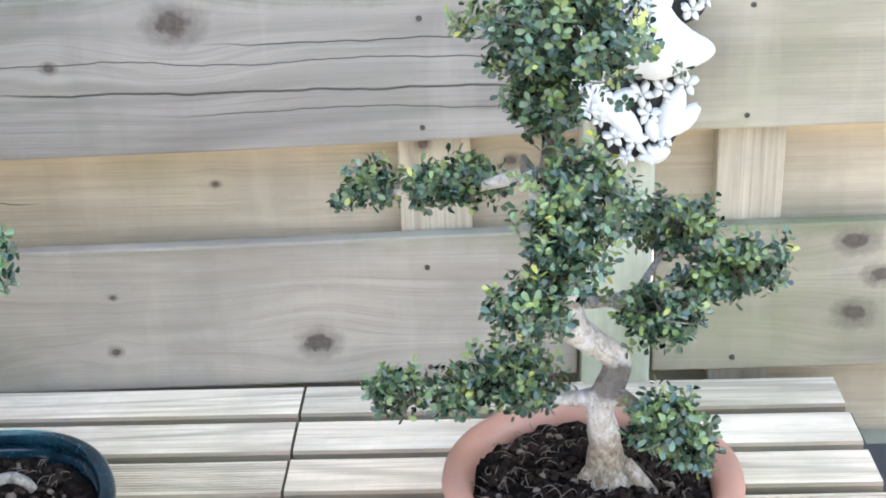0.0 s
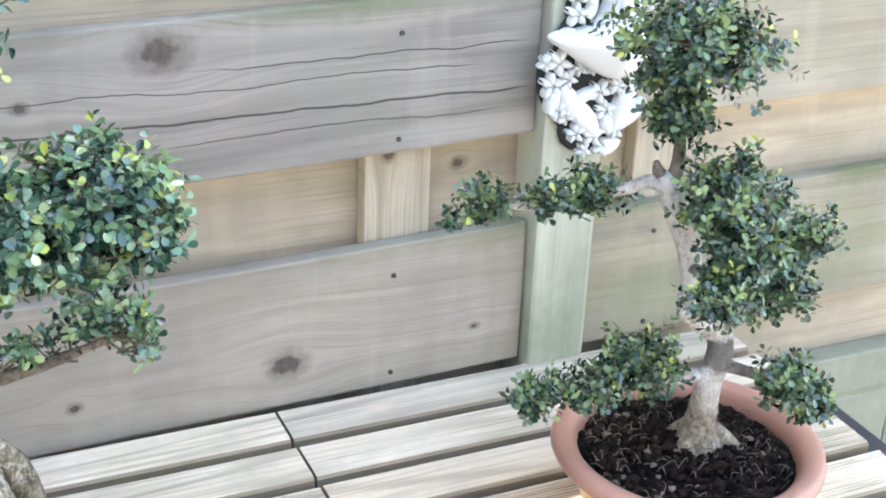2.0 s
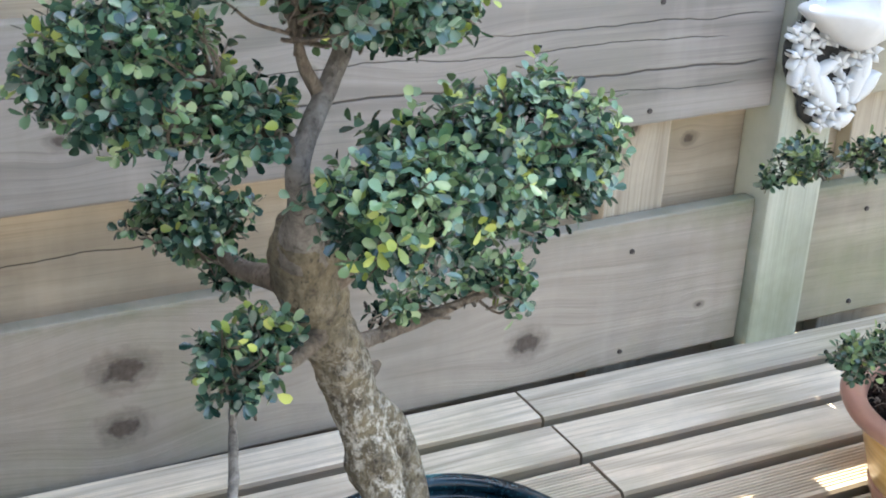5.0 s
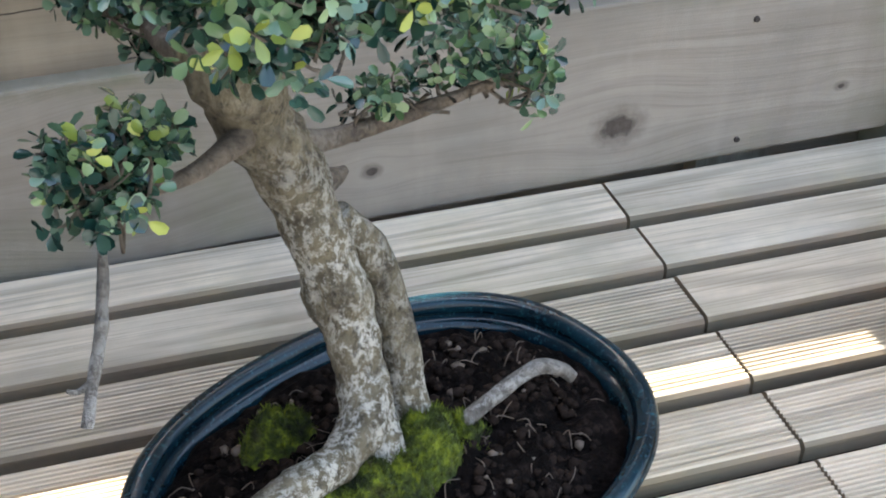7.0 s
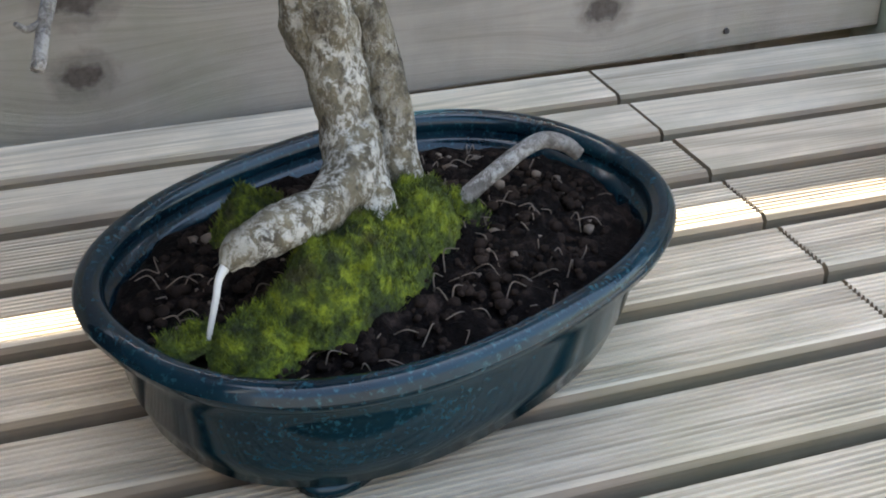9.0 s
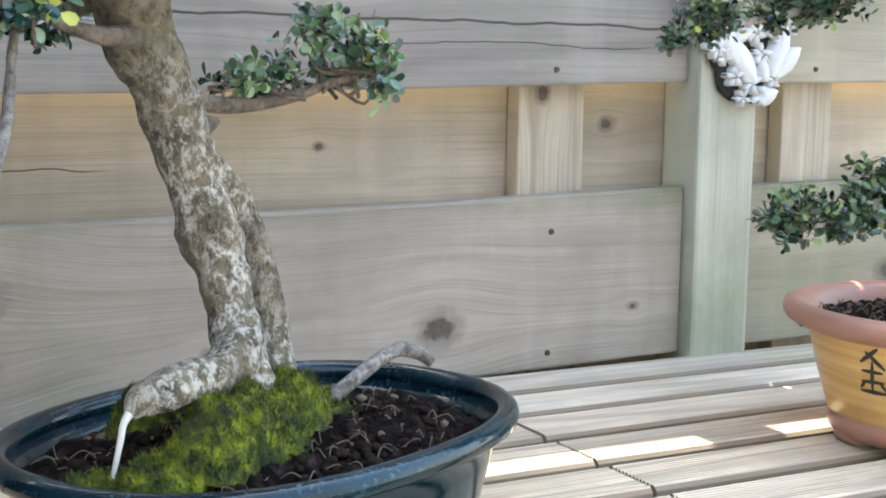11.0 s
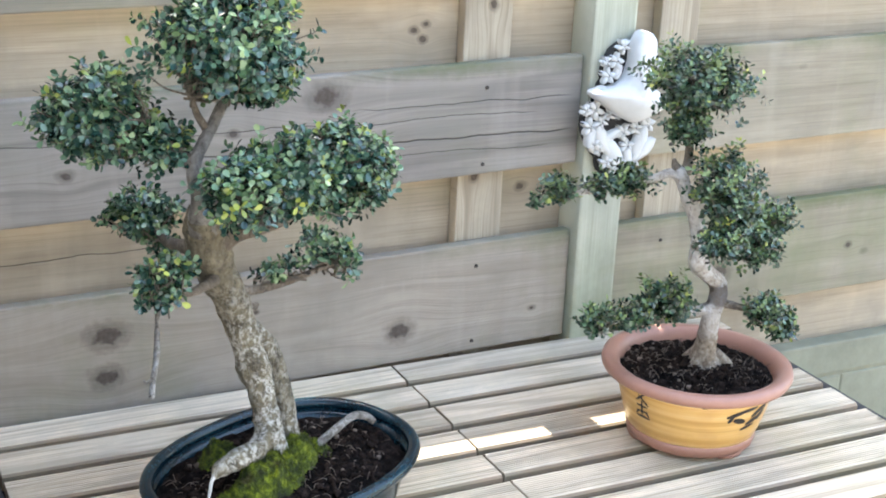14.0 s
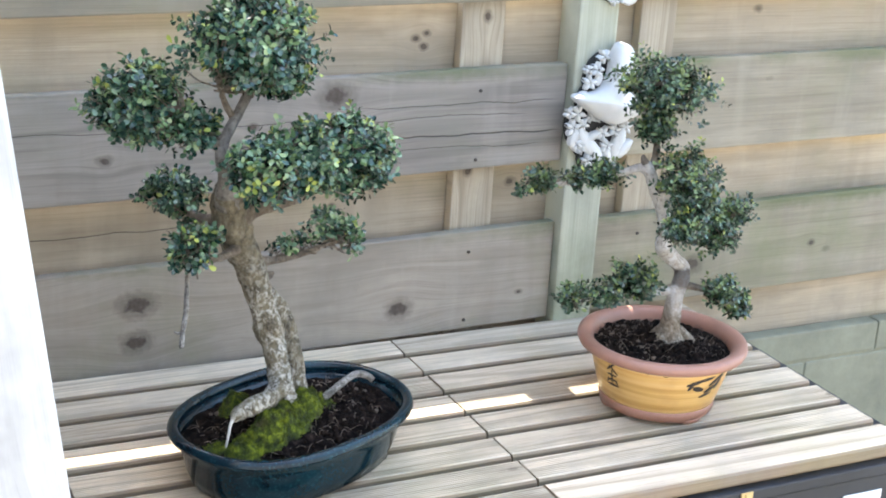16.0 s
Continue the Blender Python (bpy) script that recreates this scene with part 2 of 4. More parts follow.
fibre_mat = plain("dry_root_fibre", (0.13, 0.098, 0.075), 0.8, 0.5, 80)
white_stone = plain("white_cast_stone", (0.64, 0.64, 0.63), 0.7, 0.10, 60, 0.25, 0.001)
stone_dark = plain("dark_cast_stone", (0.022, 0.022, 0.022), 0.85, 0.4, 60, 0.3)
ink = plain("dark_brush_glaze", (0.035, 0.028, 0.024), 0.4, 0.3, 90)


def navy_glaze():
    n = Nodes("navy_glaze")
    co = n.local()
    speck = n.noise(co, 260.0, 3.0, 0.7)
    cloud = n.noise(co, 14.0, 4.0)
    col = n.mix(n.span(cloud, 0.35, 0.7), (0.0022, 0.009, 0.015), (0.006, 0.028, 0.042))
    col = n.mix(n.span(speck, 0.56, 0.70, 0.0, 0.7), col, (0.022, 0.085, 0.105))
    return n.finish(col, n.span(speck, 0.3, 0.7, 0.07, 0.17), speck, 0.06, 0.0006, Specular_IOR_Level=0.38)


def yellow_glaze():
    n = Nodes("yellow_glaze")
    co = n.local()
    sep = n.add("ShaderNodeSeparateXYZ", Vector=co).outputs
    lines = n.noise(n.add("ShaderNodeCombineXYZ", X=n.math("MULTIPLY", sep[0], 3.0), Y=n.math("MULTIPLY", sep[1], 3.0), Z=n.math("MULTIPLY", sep[2], 130.0)).outputs[0], 1.0, 4.0)
    col = n.ramp(lines, (0.3, (0.50, 0.27, 0.075)), (0.5, (0.68, 0.42, 0.14)), (0.75, (0.76, 0.54, 0.25)))
    col = n.mix(n.span(n.noise(co, 16.0, 4.0), 0.5, 0.75, 0, 0.5), col, (0.47, 0.24, 0.09))
    return n.finish(col, 0.28, lines, 0.2, 0.001)


def soil_mat():
    n = Nodes("potting_soil")
    co = n.local()
    a, b = n.noise(co, 55.0, 6.0, 0.7), n.noise(co, 190.0, 4.0, 0.7)
    col = n.ramp(a, (0.36, (0.0010, 0.0007, 0.0006)), (0.54, (0.0075, 0.0050, 0.0042)), (0.74, (0.055, 0.037, 0.030)))
    col = n.mix(n.span(b, 0.68, 0.74, 0, 0.6), col, (0.08, 0.06, 0.048))
    return n.finish(col, 0.85, n.math("ADD", a, n.math("MULTIPLY", b, 0.4)), 1.0, 0.008, Specular_IOR_Level=0.08)


def moss_mat():
    n = Nodes("moss")
    co = n.local()
    a, b = n.noise(co, 70.0, 6.0, 0.72), n.island()
    col = n.ramp(a, (0.38, (0.007, 0.011, 0.002)), (0.50, (0.060, 0.082, 0.004)), (0.63, (0.25, 0.29, 0.012)))
    col = n.mix(n.span(b, 0.0, 1.0, 0.0, 0.3), col, (0.10, 0.14, 0.012))
    col = n.mix(n.span(n.noise(co, 28.0, 3.0), 0.58, 0.68, 0.0, 0.6), col, (0.06, 0.04, 0.015))
    return n.finish(col, 0.9, n.noise(co, 330.0, 4.0, 0.7), 1.0, 0.003)


def bark_mat(name, pale, mid, dark, patch, bands=False):
    n = Nodes(name)
    co = n.local()
    stretch = n.vec("MULTIPLY", co, (1.0, 1.0, 0.72))
    a, b, c = n.noise(stretch, 60.0, 6.0, 0.72), n.noise(stretch, 190.0, 5.0, 0.7), n.noise(stretch, 150.0, 6.0, 0.78, 0.4)
    col = n.ramp(a, (0.30, dark), (0.5, mid), (0.72, pale))
    col = n.mix(n.math("MULTIPLY", n.span(c, 0.475, 0.56, 0.0, 0.95), n.math("MULTIPLY", n.span(n.noise(co, 22.0, 3.0), 0.38, 0.54, 0.2, 1.0), n.span(n.add("ShaderNodeSeparateXYZ", Vector=co).outputs[2], 0.98, 1.10, 1.0, 0.12))), col, patch)
    col = n.mix(n.span(b, 0.54, 0.68, 0.0, 0.85), col, dark)
    if bands:
        z = n.add("ShaderNodeSeparateXYZ", Vector=co).outputs[2]
        rings = n.noise(n.add("ShaderNodeCombineXYZ", Z=n.math("ADD", z, n.math("MULTIPLY", a, 0.012))).outputs[0], 48.0, 2.0, 0.5)
        col = n.mix(n.span(rings, 0.60, 0.625, 0.0, 0.85), col, dark)
        wavy = n.math("ADD", z, n.math("MULTIPLY", n.math("SUBTRACT", n.noise(co, 30.0, 3.0), 0.5), 0.03))
        flaky = n.ramp(c, (0.40, (0.16, 0.115, 0.075)), (0.52, (0.36, 0.29, 0.215)), (0.66, (0.56, 0.50, 0.42)))
        col = n.mix(n.span(wavy, 0.905, 0.930, 0.9, 0.0), col, flaky)
        col = n.mix(n.math("MULTIPLY", n.span(wavy, 0.958, 0.964), n.span(wavy, 0.984, 0.990, 0.85, 0.0)), col, (0.105, 0.080, 0.062))
    return n.finish(col, 0.75, n.math("ADD", a, n.math("ADD", n.math("MULTIPLY", b, 0.5), n.math("MULTIPLY", c, 0.6))), 1.0, 0.007)


def leaf_mat(name, low, high, sheen):
    n = Nodes(name)
    r = n.island()
    co = n.local()
    col = n.mix(n.math("POWER", r, 2.2), low, high)
    col = n.mix(n.span(n.noise(co, 25.0, 2.0), 0.4, 0.7, 0.0, 0.35), col, tuple(0.6 * c for c in low))
    return n.finish(col, n.span(r, 0, 1, sheen, sheen + 0.18), None, Coat_Weight=0.35, Coat_Roughness=0.12)


navy, yellow, soil_m, moss_m = navy_glaze(), yellow_glaze(), soil_mat(), moss_mat()
bark_old = bark_mat("flaky_bark", (0.30, 0.26, 0.175), (0.155, 0.128, 0.080), (0.030, 0.024, 0.016), (0.64, 0.61, 0.54))
bark_dark = bark_mat("shaded_branch_bark", (0.30, 0.25, 0.20), (0.17, 0.135, 0.10), (0.06, 0.046, 0.036), (0.33, 0.29, 0.24))
bark_pale = bark_mat("pale_ringed_bark", (0.66, 0.62, 0.57), (0.54, 0.495, 0.44), (0.25, 0.20, 0.16), (0.72, 0.72, 0.73), True)
bark_grey = bark_mat("grey_twig_bark", (0.33, 0.31, 0.28), (0.20, 0.18, 0.16), (0.07, 0.06, 0.05), (0.48, 0.46, 0.43))
pale_root = plain("pale_dry_root", (0.50, 0.48, 0.44), 0.7, 0.25, 120)
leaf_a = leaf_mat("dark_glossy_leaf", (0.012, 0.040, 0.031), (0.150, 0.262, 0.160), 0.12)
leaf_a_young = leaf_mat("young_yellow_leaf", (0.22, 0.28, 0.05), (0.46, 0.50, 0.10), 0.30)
# serves fresh growth and the top light painted on the clumps
leaf_a_mid = leaf_mat("fresh_top_lit_leaf", (0.085, 0.165, 0.075), (0.30, 0.40, 0.19), 0.15)
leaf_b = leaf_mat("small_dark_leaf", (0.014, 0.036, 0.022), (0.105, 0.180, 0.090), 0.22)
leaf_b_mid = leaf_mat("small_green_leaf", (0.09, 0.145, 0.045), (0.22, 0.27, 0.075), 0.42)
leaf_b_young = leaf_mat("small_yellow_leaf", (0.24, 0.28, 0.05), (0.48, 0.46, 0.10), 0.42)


# ---- building helpers ----
def mesh_of(name, verts, faces, mats, index=None, smooth=True):
    me = bpy.data.meshes.new(name)
    me.from_pydata([tuple(v) for v in verts], [], faces)
    for m in mats if isinstance(mats, (list, tuple)) else [mats]:
        me.materials.append(m)
    if index is not None:
        me.polygons.foreach_set("material_index", index)
    me.polygons.foreach_set("use_smooth", [smooth] * len(me.polygons))
    me.update()
    return me


def part(name, shape, material, parent=None, label="", smooth=False):
    """Links a bmesh or a mesh as one object, under a thing or a part."""
    if isinstance(shape, bmesh.types.BMesh):
        me = bpy.data.meshes.new(name)
        shape.to_mesh(me)
        shape.free()
        me.materials.append(material)
        me.polygons.foreach_set("use_smooth", [smooth] * len(me.polygons))
    else:
        me = shape
    ob = new(name, me)
    if parent is not None:
        ob.parent = parent
        ob.matrix_parent_inverse = Matrix.Translation(-Vector(parent.location)) if parent.type == "EMPTY" else Matrix()
    return tagged(ob, label)


def thing(name, x, y, z, label, category, group="", kind=""):
    ob = new(name)
    ob.location = (x, y, z)
    ob.empty_display_size = 0.05
    return tagged(ob, label, category, group, kind)


def bar(x0, x1, y0, y1, z0, z1, bevel=0.002, tilt=0.0, about=0.0, cuts=0, wobble=0.0, seed=0):
    """A bevelled board; tilt raises it along x, wobble bends its edges a little."""
    bm = bmesh.new()
    bmesh.ops.create_cube(bm, size=1)
    for v in bm.verts:
        v.co = Vector(((x0 + x1) / 2 + v.co.x * (x1 - x0), (y0 + y1) / 2 + v.co.y * (y1 - y0), (z0 + z1) / 2 + v.co.z * (z1 - z0)))
    if bevel:
        bmesh.ops.bevel(bm, geom=list(bm.edges), offset=bevel, segments=2, affect="EDGES", profile=0.6)
    if cuts:
        for i in range(1, cuts):
            x = x0 + (x1 - x0) * i / cuts
            bmesh.ops.bisect_plane(bm, geom=list(bm.verts) + list(bm.edges) + list(bm.faces), plane_co=(x, 0, 0), plane_no=(1, 0, 0))
    for v in bm.verts:
        k = noise.noise(Vector((v.co.x * 1.7, seed * 3.1, v.co.z * 3))) if wobble else 0
        v.co.z += tilt * (v.co.x - about) + wobble * k
        v.co.y += wobble * 0.4 * (noise.noise(Vector((v.co.x * 1.2, 7 + seed, v.co.z * 4))) if wobble else 0)
    return bm


def smooth_path(points, per=8):
    """Catmull-Rom through points (x, y, z, radius)."""
    p = [np.array(q, float) for q in points]
    p = [2 * p[0] - p[1]] + p + [2 * p[-1] - p[-2]]
    out = []
    for i in range(1, len(p) - 2):
        for k in range(per):
            t = k / per
            out.append(0.5 * (2 * p[i] + (p[i + 1] - p[i - 1]) * t + (2 * p[i - 1] - 5 * p[i] + 4 * p[i + 1] - p[i + 2]) * t**2 + (3 * p[i] - p[i - 1] - 3 * p[i + 1] + p[i + 2]) * t**3))
    out.append(p[-2])
    return out


def tube(points, segs=14, per=8, rough=0.12, freq=40.0, ridges=0.0, caps=True):
    """Verts and faces of a gnarled round limb."""
    path = smooth_path(points, per)
    verts, faces = [], []
    up = Vector((0.3, 0.8, 0.1)).normalized()
    for i, q in enumerate(path):
        a, b = path[max(0, i - 1)], path[min(len(path) - 1, i + 1)]
        d = Vector((b - a)[:3]).normalized()
        side = d.cross(up).normalized()
        top = side.cross(d).normalized()
        up = top
        c, r = Vector(q[:3]), max(0.0004, q[3])
        for s in range(segs):
            ang = 2 * math.pi * s / segs
            way = side * math.cos(ang) + top * math.sin(ang)
            at = c + way * r
            k = noise.noise(at * freq) * rough + noise.noise(at * freq * 3.1) * rough * 0.4
            k += ridges * math.sin(3 * ang + i * 0.12) * 0.5
            verts.append(c + way * r * (1 + k))
    for i in range(len(path) - 1):
        for s in range(segs):
            t = (s + 1) % segs
            faces.append((i * segs + s, i * segs + t, (i + 1) * segs + t, (i + 1) * segs + s))
    if caps:
        for base, flip in ((0, True), ((len(path) - 1) * segs, False)):
            ring = [base + s for s in range(segs)]
            faces.append(tuple(reversed(ring)) if flip else tuple(ring))
    return verts, faces


def joined(pieces):
    verts, faces = [], []
    for v, f in pieces:
        n = len(verts)
        verts += v
        faces += [tuple(i + n for i in g) for g in f]
    return verts, faces


def limb(name, points, material, parent, label="", **how):
    return part(name, mesh_of(name, *tube(points, **how), material), material, parent, label)


LEAF = np.array([(0, 0, 0), (-0.38, 0.32, 0.08), (-0.50, 0.66, 0.10), (-0.26, 0.94, 0.03), (0.26, 0.94, 0.03), (0.50, 0.66, 0.10), (0.38, 0.32, 0.08), (0, 0.55, -0.03)])
LEAF_FACES = [(0, 7, 1), (1, 7, 2), (2, 7, 3), (3, 7, 4), (4, 7, 5), (5, 7, 6), (6, 7, 0)]


def foliage(name, parent, lobes, tips, per_tip, length, width, mats, shares, seed, label="", inner=0.5, stray=0.06, ragged=0.26):
    """Leaves in rosettes on twig ends, filling the uneven lobes (x, y, z, rx, ry, rz)."""
    rng = np.random.default_rng(seed)
    lobes = [(*l[:3], *(max(0.4 * r, r - 0.5 * length) for r in l[3:])) for l in lobes]
    size = np.array([(l[3] * l[4] * l[5]) ** (2 / 3) for l in lobes])
    verts, faces, index = [], [], []
    stems = []
    for which in rng.choice(len(lobes), tips, p=size / size.sum()):
        cx, cy, cz, rx, ry, rz = lobes[which]
        d = rng.normal(size=3)
        d /= np.linalg.norm(d)
        lump = 1 + ragged * noise.noise(Vector(d) * 2.1 + Vector((which * 5.0 + seed, 0, 0))) + 0.20 * noise.noise(Vector(d) * 5.0 + Vector((0, seed, which)))
        r = lump * (inner + (1.03 - inner) * rng.random() ** 0.45)
        if rng.random() < stray:
            r = lump * rng.uniform(1.0, 1.28)
        at = np.array((cx, cy, cz)) + d * r * np.array((rx, ry, rz))
        axis = d * 0.8 + np.array((0, -0.1, 0.55)) + rng.normal(size=3) * 0.35
        axis /= np.linalg.norm(axis)
        side = np.cross(axis, rng.normal(size=3))
        side /= np.linalg.norm(side)
        other = np.cross(axis, side)
        pick = rng.random()
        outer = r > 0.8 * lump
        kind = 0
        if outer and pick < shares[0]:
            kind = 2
        # lighter leaves only outside, mostly on top: top light put into leaf colour
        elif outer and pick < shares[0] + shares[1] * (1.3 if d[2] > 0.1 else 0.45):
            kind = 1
        stems.append((at, axis))
        for j in range(per_tip):
            ang = 2.4 * j + rng.random() * 0.7
            lift = rng.uniform(0.15, 0.95) * (1.15 if j > per_tip - 3 else 0.7)
            way = (side * math.cos(ang) + other * math.sin(ang)) * math.cos(lift) + axis * math.sin(lift)
            face = axis - way * (axis @ way) + rng.normal(size=3) * 0.28
            right = np.cross(way, face)
            right /= np.linalg.norm(right)
            normal = np.cross(right, way)
            ln = length * rng.uniform(0.6, 1.12)
            wd = width * rng.uniform(0.75, 1.1)
            root = at + axis * length * (0.22 * (j - per_tip / 2)) + way * length * 0.12
            pts = root + LEAF[:, :1] * right * wd + LEAF[:, 1:2] * way * ln + LEAF[:, 2:] * normal * wd * 1.2
            n = len(verts)
            verts.extend(pts)
            faces += [tuple(i + n for i in f) for f in LEAF_FACES]
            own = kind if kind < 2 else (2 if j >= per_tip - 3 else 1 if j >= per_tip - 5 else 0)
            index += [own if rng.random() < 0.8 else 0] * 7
    ob = part(name, mesh_of(name, verts, faces, mats, index, smooth=True), None, parent, label)
    return ob, stems


def twigs(name, parent, starts, stems, material, seed, share=0.5, r0=0.0016, label=""):
    """Fine twigs from the branch ends to the leaf rosettes."""
    rng = np.random.default_rng(seed)
    pieces = []
    for at, axis in stems:
        if rng.random() > share:
            continue
        s = np.array(min(starts, key=lambda q: np.linalg.norm(np.array(q) - at)))
        s = s + rng.normal(size=3) * 0.006
        mid = s * 0.45 + at * 0.55 + rng.normal(size=3) * 0.008 - np.array((0, 0, 0.004))
        pieces.append(tube([(*s, r0), (*mid, r0 * 0.7), (*(at - axis * 0.002), r0 * 0.45), (*(at + axis * 0.008), r0 * 0.3)], 4, 3, 0.0, caps=False))
    return part(name, mesh_of(name, *joined(pieces), material), material, parent, label)


# ---- ground and fence ----
bm = bmesh.new()
bmesh.ops.create_grid(bm, x_segments=8, y_segments=8, size=60)
tagged(part("ground", bm, ground_mat), "grey-brown paved garden ground under the fence and bench", "ground", kind="structure")

# unseen wall, added as a sunlit reflector facing bench and fence
bounce_wall = thing("wall_south", 0.0, -4.4, 0.0, "unseen plain pale wall added to bounce sunlight towards the fence", "wall", kind="structure")
part("bounce_face", bar(-7.0, 7.0, -4.6, -4.4, 0.0, 3.2, 0.01), wall_mat, bounce_wall)

# unseen wall, added to block sky light from the fence's left end
shade_wall = thing("wall_west", -1.17, -0.55, 0.0, "unseen dark wall added to darken the left end of the fence", "wall", kind="structure")
part("dark_slab", bar(-1.20, -1.14, -1.10, -0.03, 0.0, 2.5, 0.006), box_dark, shade_wall)

# the two highest rows of each are unseen, added to shade the trees
FRONT = ((0.754, 0.942), (1.058, 1.238), (1.352, 1.535), (1.645, 1.825), (1.938, 2.118), (2.230, 2.410))
REAR = ((0.612, 0.850), (0.900, 1.113), (1.200, 1.358), (1.500, 1.700), (1.790, 2.000), (2.070, 2.290), (2.360, 2.440))


def fence_panel(x0, x1, front_end, tilt, about, battens, front_mats, label, higher=0.0):
    """Planks nailed in turn to the front and the back of upright battens. front_end: the x limits of the front planks."""
    panel = thing("garden_fence", (x0 + x1) / 2, 0.03, 0.0, label, "fence", "fence panels")
    for i, (z0, z1) in enumerate(FRONT):
        bm = bar(front_end[0], front_end[1], 0.0, 0.022, z0, z1, 0.003, tilt, about, 24, 0.003, i + int(x0 * 7))
        plank = part("front_plank", bm, front_mats[i], panel)
        for bx0, bx1 in battens:
            xm = (bx0 + bx1) / 2 - 0.011
            for zz in (z0 + 0.016, z1 - 0.040):
                head = bmesh.new()
                bmesh.ops.create_cone(head, cap_ends=True, segments=10, radius1=0.0036, radius2=0.0028, depth=0.003)
                bmesh.ops.rotate(head, verts=head.verts, matrix=Matrix.Rotation(radians(90), 3, "X"))
                bmesh.ops.translate(head, verts=head.verts, vec=(xm + 0.006 * noise.noise(Vector((xm, zz, 2))), -0.0005, zz + tilt * (xm - about)))
                part("nail", head, nail_metal, plank)
    for i, (z0, z1) in enumerate(REAR):
        z1 += higher if i == 2 else 0.0
        bm = bar(x0 - 0.02, x1 + 0.02, 0.050, 0.070, z0, z1, 0.003, tilt, about, 16, 0.002, 20 + i)
        part("rear_plank", bm, plank_rear, panel)
    for bx0, bx1 in battens:
        part("batten", bar(bx0, bx1, 0.0235, 0.0485, 0.45, 2.44, 0.003), batten_wood, panel)
    part("cap_rail", bar(x0, x1, -0.004, 0.074, 2.442, 2.468, 0.003, tilt, about), plank_any, panel)
    return panel


fence_panel(-1.85, 0.1765, (-1.85, 0.1735), 0.021, 0.168, ((-0.031, 0.052), (-0.93, -0.85), (-1.75, -1.67)), (plank_low, plank_mid, plank_any, plank_any, plank_any, plank_any), "weathered grey-brown timber fence panel with overlapping horizontal planks")
fence_panel(0.2585, 2.25, (0.263, 2.25), 0.011, 0.268, ((0.333, 0.410), (1.22, 1.30), (2.1, 2.18)), (plank_right, plank_any, plank_any, plank_any, plank_any, plank_any), "weathered timber fence panel with knotty planks above concrete blocks", 0.05)


def fence_post(x0, x1):
    post = thing("fence_post", (x0 + x1) / 2, 0.022, 0.0, "square greenish timber fence post between two panels", "post", "fence posts")
    part("shaft", bar(x0, x1, -0.018, 0.0485, 0.0, 2.50, 0.005), post_wood, post)
    top = bmesh.new()
    bmesh.ops.create_cone(top, cap_ends=True, segments=4, radius1=(x1 - x0) * 0.78, radius2=0.004, depth=0.03)
    bmesh.ops.rotate(top, verts=top.verts, matrix=Matrix.Rotation(radians(45), 3, "Z"))
    bmesh.ops.translate(top, verts=top.verts, vec=((x0 + x1) / 2, 0.0225, 2.515))
    part("cap", top, post_wood, post)
    return post


fence_post(0.177, 0.258)
fence_post(-1.94, -1.86)
fence_post(2.26, 2.34)

# concrete block footing under the planks
footing = thing("wall_footing", 0.2, 0.05, 0.0, "mossy grey concrete block footing below the fence", "wall", kind="structure")
for row, (z0, z1) in enumerate(((0.0, 0.185), (0.19, 0.375), (0.38, 0.565), (0.570, 0.638))):
    x = -1.9 - 0.2 * (row % 2)
    while x < 2.4:
        part("block", bar(x, x + 0.387, 0.012, 0.048, z0, z1, 0.004, wobble=0.002, seed=row + int(x * 10)), concrete, footing)
        x += 0.391
part("mortar", bar(-2.0, 2.6, 0.015, 0.046, 0.0, 0.634, 0), concrete, footing)

# ---- storage bench with slatted top ----
X0, XS, X1, TOP = -0.782, -0.153, 0.477, 0.75
bench = thing("storage_bench", -0.15, -0.33, 0.0, "dark storage bench with a silvered slatted wooden top", "bench")
part("front_panel", bar(X0 - 0.004, X1 + 0.004, -0.645, -0.625, 0.02, 0.700, 0.003), box_dark, bench)
part("front_rail", bar(X0 - 0.012, X1 + 0.012, -0.649, -0.622, 0.702, 0.7205, 0.003), box_dark, bench)
part("back_panel", bar(X0, X1, -0.030, -0.012, 0.02, 0.7205, 0.003), box_dark, bench)
for xa in (X0 - 0.026, X1 + 0.004):
    part("side_panel", bar(xa, xa + 0.022, -0.62, -0.012, 0.02, 0.700, 0.003), box_dark, bench)
part("side_rail", bar(X0 - 0.030, X0 - 0.003, -0.655, -0.010, 0.702, 0.738, 0.004), box_dark, bench)
part("side_rail", bar(X1 + 0.004, X1 + 0.052, -0.655, -0.115, 0.702, 0.721, 0.004), box_dark, bench)
for xa in (X0 + 0.08, XS - 0.02, X1 - 0.12):
    part("cross_bearer", bar(xa, xa + 0.04, -0.62, -0.032, 0.690, 0.7195, 0.002), box_dark, bench)
part("floor_board", bar(X0, X1, -0.62, -0.03, 0.02, 0.04, 0), box_dark, bench)
for lx in (-0.47, 0.156):
    latch = part("latch", bar(lx - 0.011, lx + 0.011, -0.6525, -0.6495, 0.7035, 0.7205, 0.001), brass, bench, "small brass latch")
    part("hasp", bar(lx - 0.004, lx + 0.004, -0.6550, -0.6527, 0.706, 0.718, 0.0008), brass, latch)
part("label_plate", bar(0.352, 0.43, -0.648, -0.6455, 0.60, 0.676, 0.001), paper, bench, "plain white label plate")


